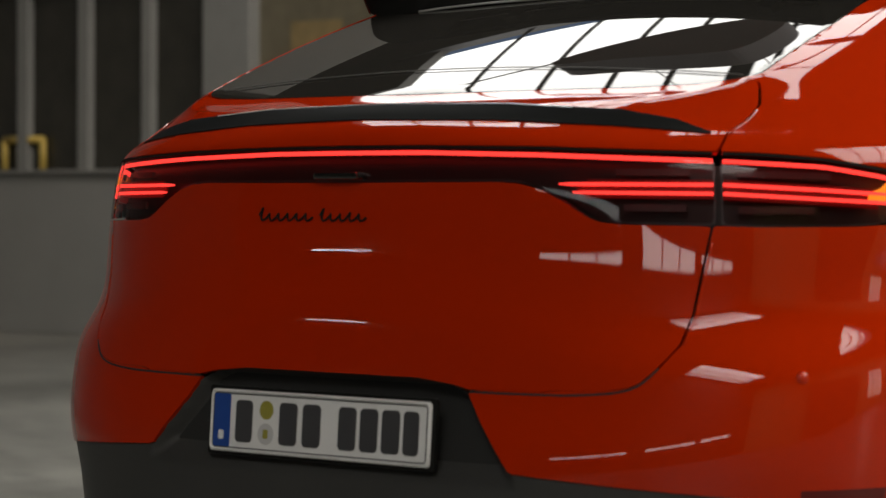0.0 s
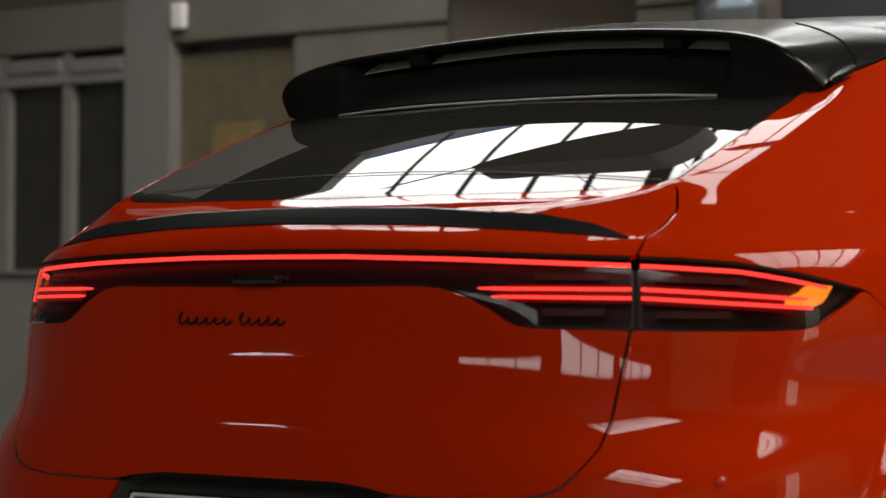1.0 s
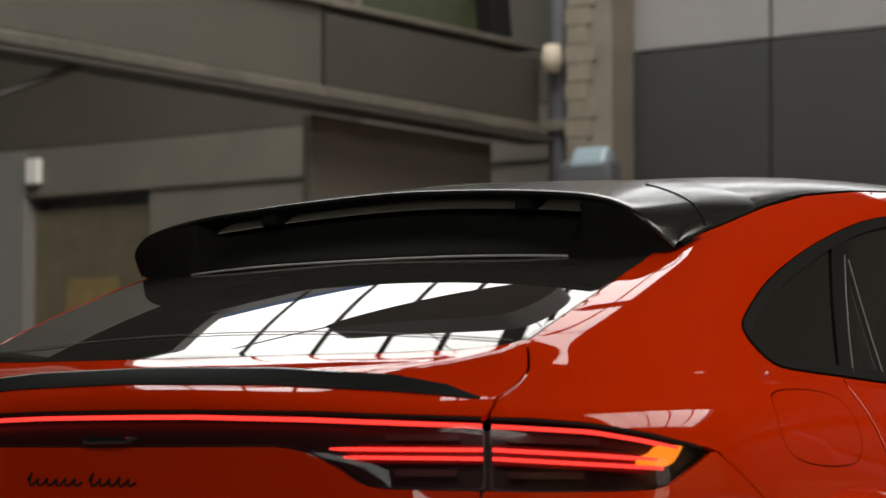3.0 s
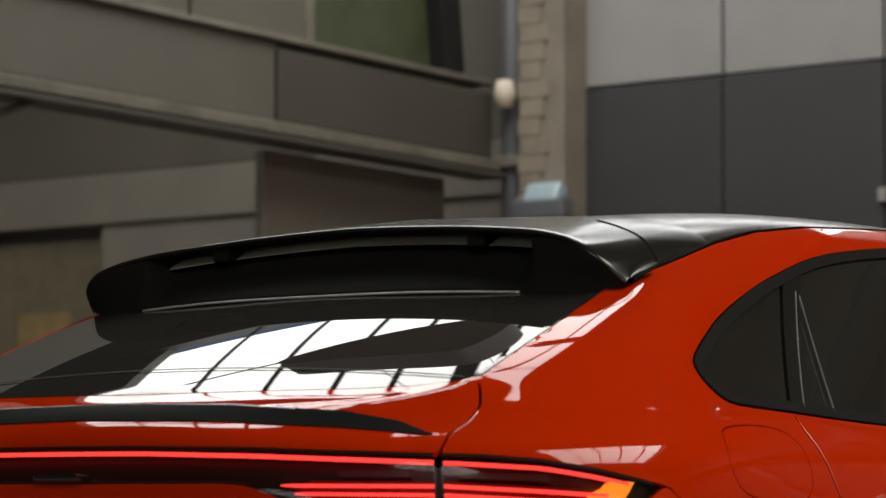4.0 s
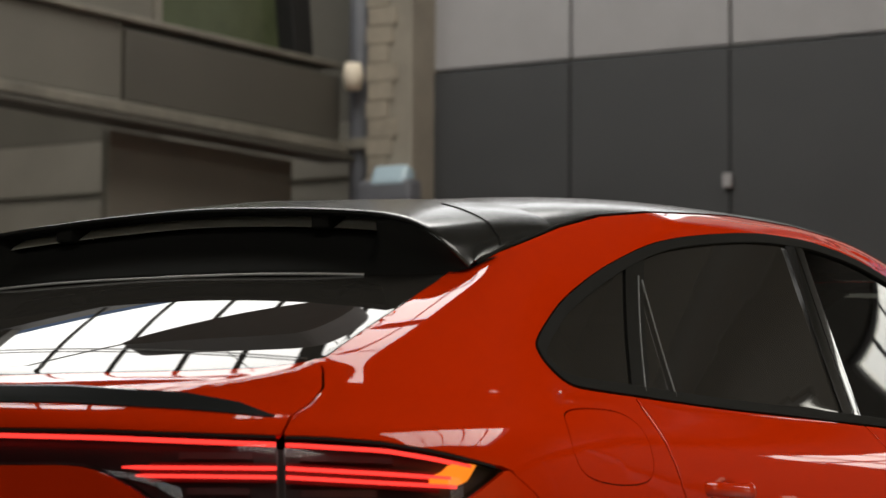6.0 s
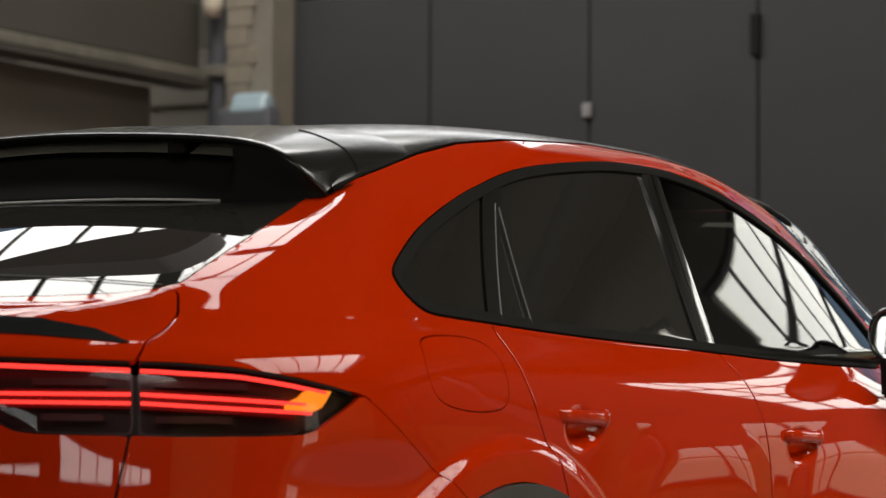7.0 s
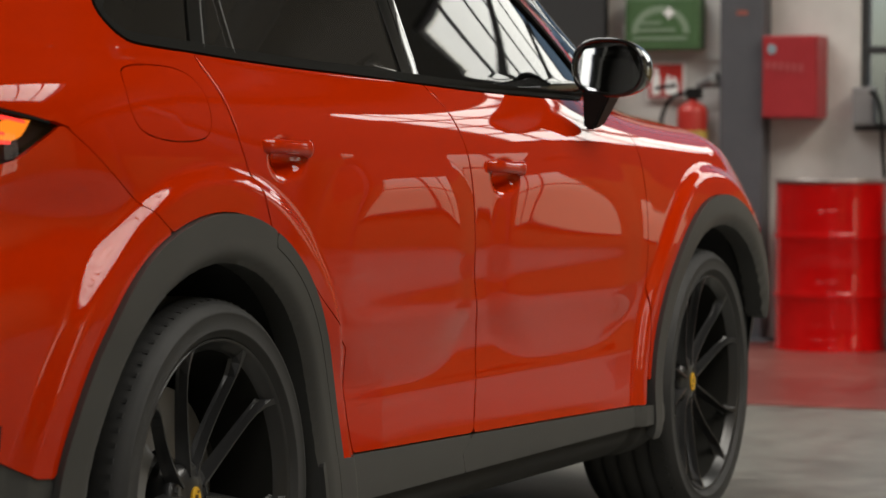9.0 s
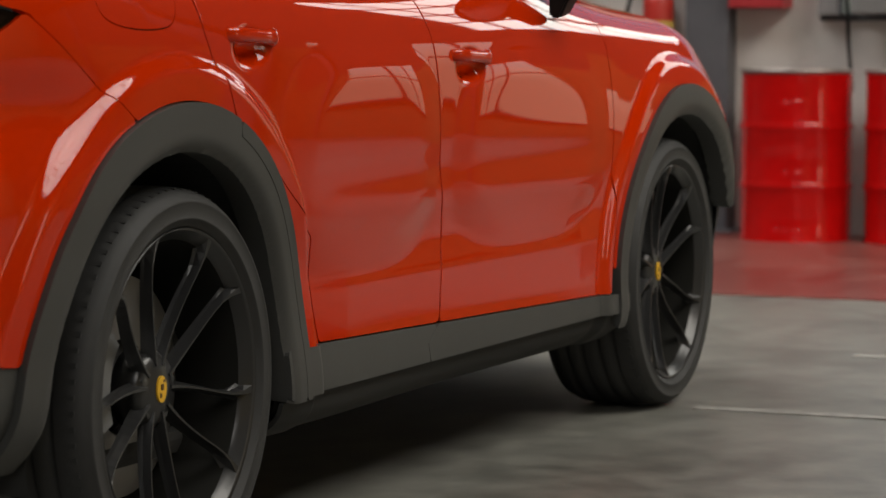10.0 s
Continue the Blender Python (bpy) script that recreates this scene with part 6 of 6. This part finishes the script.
part("parapet", box((-6.42, 7.36, 3.12), (-6.26, 9.45, 3.52), 0.01), M_GALLERYDARK, gal, "dark grey sheet parapet")
part("parapet_rail", box((-6.44, 3.6, 3.565), (-6.24, 9.45, 3.60), 0.008), M_BEAM, gal)
part("upper_panel", box((-6.46, 3.6, 3.605), (-6.36, 6.7, 4.9), 0.01), M_GALLERY, gal)
part("upper_panel", box((-6.46, 6.72, 3.605), (-6.34, 7.70, 4.9), 0.01), M_GALLERY, gal)
part("dark_window", box((-6.45, 7.72, 3.62), (-6.40, 9.0, 4.9)), M_DARKGREEN, gal, "dark greenish window")
part("window_post", box((-6.44, 7.69, 3.605), (-6.32, 7.76, 4.9), 0.008), M_BEAM, gal)
part("window_post", box((-6.44, 9.0, 3.60), (-6.28, 9.2, 4.9), 0.02, pose(0, 9.1, 3.6, 8, 0, 0) @ pose(0, -9.1, -3.6)), M_TRIM, gal)
part("hung_sheet", box((-6.50, 7.45, 1.9), (-6.44, 9.20, 2.985), 0.01), M_HUNG, gal, "dark sheet hung below the gallery")

# cream pillar in the corner, with pipes and a floodlight
pil = thing("corner_pillar", "cream plastered pillar with worn edges and a down pipe", "pillar")
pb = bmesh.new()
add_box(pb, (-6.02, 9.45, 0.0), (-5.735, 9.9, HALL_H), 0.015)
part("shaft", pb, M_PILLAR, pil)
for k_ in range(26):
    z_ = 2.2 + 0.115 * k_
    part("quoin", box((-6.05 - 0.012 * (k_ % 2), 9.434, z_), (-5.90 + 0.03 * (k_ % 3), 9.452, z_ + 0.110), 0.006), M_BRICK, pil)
part("down_pipe", tube([(-6.17, 9.55, 0.0), (-6.17, 9.55, 7.2)], 0.075, 14), M_COLUMN, pil, "dark painted pipe", smooth=True)
part("pipe_bracket", box((-6.28, 9.44, 3.06), (-5.98, 9.60, 3.13), 0.01), M_BEAM, pil)
part("junction", lathe([(0, -0.09), (0.05, -0.08), (0.065, 0.0), (0.05, 0.08), (0, 0.09)], 16, pose(-6.12, 9.38, 3.50)), M_CREAM, pil, smooth=True)
flood = thing("floodlight", "grey floodlight with pale blue glass on the pillar", "floodlight", (-5.84, 9.40, 2.745))
part("body", box((-0.19, -0.10, -0.05), (0.19, 0.04, 0.10), 0.03), M_COLUMN, flood)
part("glass", box((-0.10, -0.13, 0.02), (0.15, -0.02, 0.155), 0.03, pose(0, 0, 0, -24, 0, 0)), M_PALEBLUE, flood, "pale blue glass")
part("bracket", box((-0.03, 0.0, -0.2), (0.03, 0.06, 0.0), 0.006), M_TRIM, flood)

# office front at the far left
off = thing("office_front", "grey office partition with white posts and dark panes", "partition")
part("base_wall", box((-16.0, 9.9, 0.0), (-11.57, 10.1, 1.275), 0.01), M_OFFICE, off, "grey base wall")
part("sill", box((-16.0, 9.86, 1.262), (-11.57, 10.1, 1.29), 0.006), M_OFFICEWHITE, off)
for x_, w_ in ((-14.35, 0.06), (-13.66, 0.062), (-12.943, 0.06), (-12.226, 0.052)):
    part("post", box((x_ - w_, 9.9, 1.28), (x_ + w_, 10.0, 2.95), 0.008), M_OFFICEWHITE, off, "white post")
part("door_post", box((-11.57, 9.86, 0.0), (-11.08, 10.1, 3.3), 0.012), M_OFFICEWHITE, off, "wide white post")
part("head_rail", box((-16.0, 9.88, 2.70), (-11.57, 10.05, 2.79), 0.01), M_OFFICE, off)
part("blind_box", box((-13.55, 9.86, 2.79), (-12.98, 10.0, 2.92), 0.02), M_OFFICEWHITE, off, "pale roller blind box")
part("blind_box", box((-12.86, 9.86, 2.79), (-12.28, 10.0, 2.90), 0.02), M_OFFICEWHITE, off, "pale roller blind box")
part("blind_box", box((-12.16, 9.86, 2.77), (-11.60, 10.0, 2.88), 0.02), M_OFFICEWHITE, off, "pale roller blind box")
part("fascia", box((-16.0, 9.87, 2.95), (-6.3, 10.1, 3.30), 0.01), M_FASCIA, off, "grey fascia")
part("upper_fascia", box((-16.0, 9.92, 3.31), (-6.3, 10.1, 5.0), 0.01), M_GALLERY, off)
part("pane", box((-16.0, 9.97, 1.29), (-11.57, 9.98, 2.70)), M_DARKPANE, off, "dark pane")
part("pane", box((-11.08, 9.97, 1.2), (-9.9, 9.98, 2.86)), M_BROWNPANE, off, "dull brownish pane")
part("window_sill", box((-11.08, 9.88, 1.1), (-9.9, 10.05, 1.2), 0.01), M_OFFICEWHITE, off)
part("side_wall", box((-9.9, 9.9, 0.0), (-6.3, 10.1, 2.95), 0.01), M_FASCIA, off)
part("low_wall", box((-11.08, 9.9, 0.0), (-9.9, 10.1, 1.1), 0.01), M_OFFICE, off)
part("wall_lamp", box((-11.03, 9.80, 3.04), (-10.91, 9.87, 3.23), 0.02), M_PLATE, off, "small white wall lamp")
part("cardboard", box((-10.75, 9.955, 1.75), (-10.25, 9.968, 2.35)), M_CARD, off, "yellowish paper behind glass")
rack = thing("yellow_rack", "low yellow tube rack behind the base wall sill", "rack", (-13.66, 9.93, 1.29))
for a_, b_ in (((-0.24, 0, 0), (-0.24, 0, 0.24)), ((-0.24, 0, 0.24), (0.22, 0, 0.24)), ((0.22, 0, 0.24), (0.22, 0, 0)), ((0.02, 0, 0.0), (0.02, 0, 0.24))):
    part("tube", tube([a_, b_], 0.03, 8), M_YELLOW, rack, smooth=True)

# remaining walls, closing the hall
structure("wall_west", box((HALL_X0 - 0.2, HALL_Y0, 0), (HALL_X0, 10.1, HALL_H)), M_OFFICE, "grey side wall")
for lo_, hi_ in (((-16.0, 0), (-5.7, HALL_H)), ((-5.7, 0), (-2.3, 5.5)), ((-5.7, 6.9), (-2.3, HALL_H))):
    structure("wall_north_left", box((lo_[0], 10.12, lo_[1]), (hi_[0], 10.3, hi_[1])), M_OFFICE, "grey rear wall behind the partition")
# unseen opening and bars, added round the lamp for the roof's sheen
top_win = structure("roof_sheen_window", box((-5.7, 10.14, 5.48), (-2.3, 10.24, 5.53), 0.004), M_STEEL, "unseen high window band, added for a pale sheen on the car roof")
for k_ in range(7):
    part("glazing_bar", box((-5.72 + 0.567 * k_, 10.16, 5.5), (-5.68 + 0.567 * k_, 10.2, 6.9)), M_STEEL, top_win)
structure("wall_south", box((HALL_X0, HALL_Y0 - 0.2, 0), (HALL_X1, HALL_Y0, 2.54)), M_SOUTH, "dark rear wall of the hall")
structure("wall_south_head", box((HALL_X0, HALL_Y0 - 0.2, 2.82), (HALL_X1, HALL_Y0, HALL_H)), M_SOUTH, "dark wall above the windows")
# unseen east wall; warm colour, gate and window are added for bumper reflections
for lo_, hi_ in (((HALL_Y0, 0), (-4.2, HALL_H)), ((-4.2, 4.6), (1.4, HALL_H)), ((1.4, 0), (2.4, HALL_H)), ((2.4, 0), (3.8, 0.8)), ((2.4, 4.6), (3.8, HALL_H)), ((3.8, 0), (10.1, HALL_H))):
    structure("wall_east", box((HALL_X1, lo_[0], lo_[1]), (HALL_X1 + 0.2, hi_[0], hi_[1])), M_EASTWALL, "unseen side wall, warm beige to colour the bumper's reflection")
gate = structure("reflection_gate", box((HALL_X1 + 0.08, -4.2, 0.0), (HALL_X1 + 0.16, 1.4, 4.6)), M_SOUTH, "unseen dark steel gate, added to darken the bumper's reflection")
for k_ in range(11):
    part("gate_rib", box((HALL_X1 + 0.03, -4.15 + 0.545 * k_, 0.05), (HALL_X1 + 0.08, -4.07 + 0.545 * k_, 4.55), 0.006), M_STEEL, gate)
# windows in the rear wall: three groups of three panes
for x0_, x1_ in ((HALL_X0, -4.5), (0.0, 1.4), (5.6, 6.2), (9.9, HALL_X1)):
    structure("wall_pier", box((x0_, HALL_Y0 - 0.2, 2.54), (x1_, HALL_Y0, 2.82)), M_SOUTH, "dark wall beside the windows")
south_win = structure("window_3", box((-4.5, HALL_Y0 - 0.12, 2.50), (9.9, HALL_Y0 - 0.02, 2.55), 0.004), M_STEEL, "row of barred factory windows")
for x0_, x1_ in ((-4.5, 0.0), (1.4, 5.6), (6.2, 9.9)):
    for k_ in (1, 2):
        x_ = x0_ + (x1_ - x0_) * k_ / 3
        part("glazing_bar", box((x_ - 0.05, HALL_Y0 - 0.1, 2.54), (x_ + 0.05, HALL_Y0 - 0.04, 2.82)), M_STEEL, south_win)
east_win = structure("window_4", box((HALL_X1 + 0.02, 2.4, 0.76), (HALL_X1 + 0.12, 3.8, 0.81), 0.004), M_STEEL, "unseen barred window, added for a bright reflection in the bumper")
for k_ in range(1, 3):
    y_ = 2.4 + 0.467 * k_
    part("glazing_bar", box((HALL_X1 + 0.04, y_ - 0.03, 0.8), (HALL_X1 + 0.1, y_ + 0.03, 4.6)), M_STEEL, east_win)
for z_ in (1.55, 2.3, 3.05, 3.8):
    part("glazing_bar", box((HALL_X1 + 0.04, 2.4, z_ - 0.02), (HALL_X1 + 0.1, 3.8, z_ + 0.02)), M_STEEL, east_win)

# roof with one large skylight; its glazing bars run askew to the walls
roof_bm = bmesh.new()
sky_edge = [(-5.57, -1.52), (0.91, 1.39), (-2.93, 9.92), (-9.40, 7.01)]
sky_two = (4.0, 10.0, 0.0, 7.0)
xa_, xb_, ya_, yb_ = HALL_X0 - 0.2, HALL_X1 + 0.2, HALL_Y0 - 0.2, 10.3
for quad in (((xa_, -2.5), (1.0, -2.5), sky_edge[1], sky_edge[0]), ((1.0, -2.5), (1.0, yb_), sky_edge[2], sky_edge[1]), ((1.0, yb_), (xa_, yb_), sky_edge[3], sky_edge[2]), ((xa_, yb_), (xa_, -2.5), sky_edge[0], sky_edge[3])):
    add_plate(roof_bm, quad, 0.2, pose(0, 0, HALL_H))
for x0_, y0_, x1_, y1_ in ((xa_, ya_, xb_, -12.5), (xa_, -12.5, 3.0, -8.0), (10.0, -12.5, xb_, -8.0), (xa_, -8.0, xb_, -2.5), (1.0, -2.5, 4.0, yb_), (10.0, -2.5, xb_, yb_), (4.0, -2.5, 10.0, 0.0), (4.0, 7.0, 10.0, yb_)):
    add_box(roof_bm, (x0_, y0_, HALL_H), (x1_, y1_, HALL_H + 0.2))
sk2 = structure("skylight_2", box((3.95, 0.0, HALL_H - 0.1), (4.05, 7.0, HALL_H + 0.1), 0.01), M_STEEL, "unseen roof skylight with dark glazing bars")
for k_ in range(1, 10):
    part("glazing_bar", box((sky_two[0] + 0.6 * k_ - 0.025, 0.0, HALL_H - 0.02), (sky_two[0] + 0.6 * k_ + 0.025, 7.0, HALL_H + 0.04), 0.005), M_STEEL, sk2)
for k_ in range(1, 5):
    part("glazing_bar", box((4.0, 1.4 * k_ - 0.04, HALL_H - 0.04), (10.0, 1.4 * k_ + 0.04, HALL_H + 0.03), 0.005), M_STEEL, sk2)
# bars of the added skylight that fills the car's rear
sk3 = structure("rear_fill_skylight", box((2.95, -12.5, HALL_H - 0.1), (3.05, -8.0, HALL_H + 0.1), 0.01), M_STEEL, "unseen roof skylight with dark glazing bars")
for k_ in range(1, 8):
    part("glazing_bar", box((2.97 + 0.9 * k_, -12.5, HALL_H - 0.03), (3.03 + 0.9 * k_, -8.0, HALL_H + 0.03), 0.005), M_STEEL, sk3)
for k_ in range(1, 3):
    part("glazing_bar", box((3.0, -12.53 + 1.5 * k_, HALL_H - 0.04), (10.0, -12.47 + 1.5 * k_, HALL_H + 0.03), 0.005), M_STEEL, sk3)
for lo_, hi_ in (((-5.75, 0.86), (-1.2, 3.1)), ((-1.2, 0.86), (0.95, 2.0)), ((-5.75, 3.1), (-5.25, 10.3)), ((0.95, 0.86), (1.45, 10.3))):
    add_box(roof_bm, (*lo_, 0.002), (*hi_, 0.198), 0, pose(0, 0, HALL_H, 0, 0, 24.2))
structure("ceiling", roof_bm, M_CEILING, "dark hall ceiling with a skylight opening")
sk_m = pose(0, 0, HALL_H, 0, 0, 24.2)
sk = structure("skylight_1", add_box(box((-5.7, 0.86, -0.1), (1.4, 0.94, 0.1), 0.01, sk_m), (-5.7, 10.21, -0.1), (1.4, 10.29, 0.1), 0.01, sk_m), M_STEEL, "wide unseen roof skylight with dark glazing bars")
for u_ in (-4.42, -3.72, -3.12, -2.65, -2.13, -1.90, -1.4, -0.9, -0.4, 0.1, 0.6):
    wide = 0.085 if u_ == -2.13 else 0.024
    part("glazing_bar", box((u_ - wide, 0.94, 0.005), (u_ + wide, 10.21, 0.03), 0.005, sk_m), M_STEEL, sk)
part("carrier_beam", box((-5.7, 3.84, -0.10), (1.4, 4.08, 0.0), 0.01, sk_m), M_STEEL, sk)
for v_ in (2.6, 5.4, 7.8):
    part("glazing_bar", box((-5.7, v_ - 0.02, 0.03), (1.4, v_ + 0.02, 0.05), 0.005, sk_m), M_STEEL, sk)
for k_, y_ in enumerate((-9.5, -4.8)):
    tr_ = thing("roof_truss", "dark steel roof truss spanning the hall", "truss", (0, y_, 0), 0, "roof trusses")
    part("lower_chord", box((HALL_X0, -0.08, 6.35), (HALL_X1, 0.08, 6.48), 0.01), M_STEEL, tr_)
    part("upper_chord", box((HALL_X0, -0.08, 7.42), (HALL_X1, 0.08, 7.56), 0.01), M_STEEL, tr_)
    web_ = bmesh.new()
    for j_ in range(14):
        xa_ = HALL_X0 + 2.0 * j_
        add_tube(web_, [(xa_, 0, 6.4), (xa_ + 1.0, 0, 7.45), (xa_ + 2.0, 0, 6.4)], 0.04, 6)
    part("web_bars", web_, M_STEEL, tr_)
# unseen casing, added to block the skylight's reflection in part of the rear window
heater = thing("reflection_blocker", "unseen grey casing hung under the skylight, added for its dark reflection", "heater", (-2.95, 3.02, 4.75), 14)
part("casing", plate([tuple(p) for p in smooth_line([(-0.66, -0.10), (-0.2, -0.28), (0.30, -0.40), (0.46, -0.30), (0.51, 0.05), (0.44, 0.31), (0.26, 0.37), (-0.2, 0.22)], 6, True)], 0.30), M_BLOCKER, heater)
for s_ in (-0.3, 0.3):
    part("hanger", tube([(s_, 0, 0.30), (s_, 0, HALL_H - 4.80)], 0.004, 6), M_TRIM, heater)

# fluorescent tubes hung behind the camera
for k_, (x_, y_, z_) in enumerate(((-10.9, -12.5, 2.85),)):
    fl = thing("tube_light", "white fluorescent tube in a batten hung from the ceiling", "tube light", (x_, y_, z_), -43)
    part("batten", box((-0.36, -0.05, 0.03), (0.36, 0.05, 0.09), 0.01), M_PALE, fl)
    part("tube", tube([(-0.33, 0, 0), (0.33, 0, 0)], 0.03, 10), M_TUBE, fl, "glowing white tube", smooth=True)
    for s_ in (-0.3, 0.3):
        part("hanger", tube([(s_, 0, 0.09), (s_, 0, HALL_H - z_)], 0.006, 6), M_TRIM, fl)
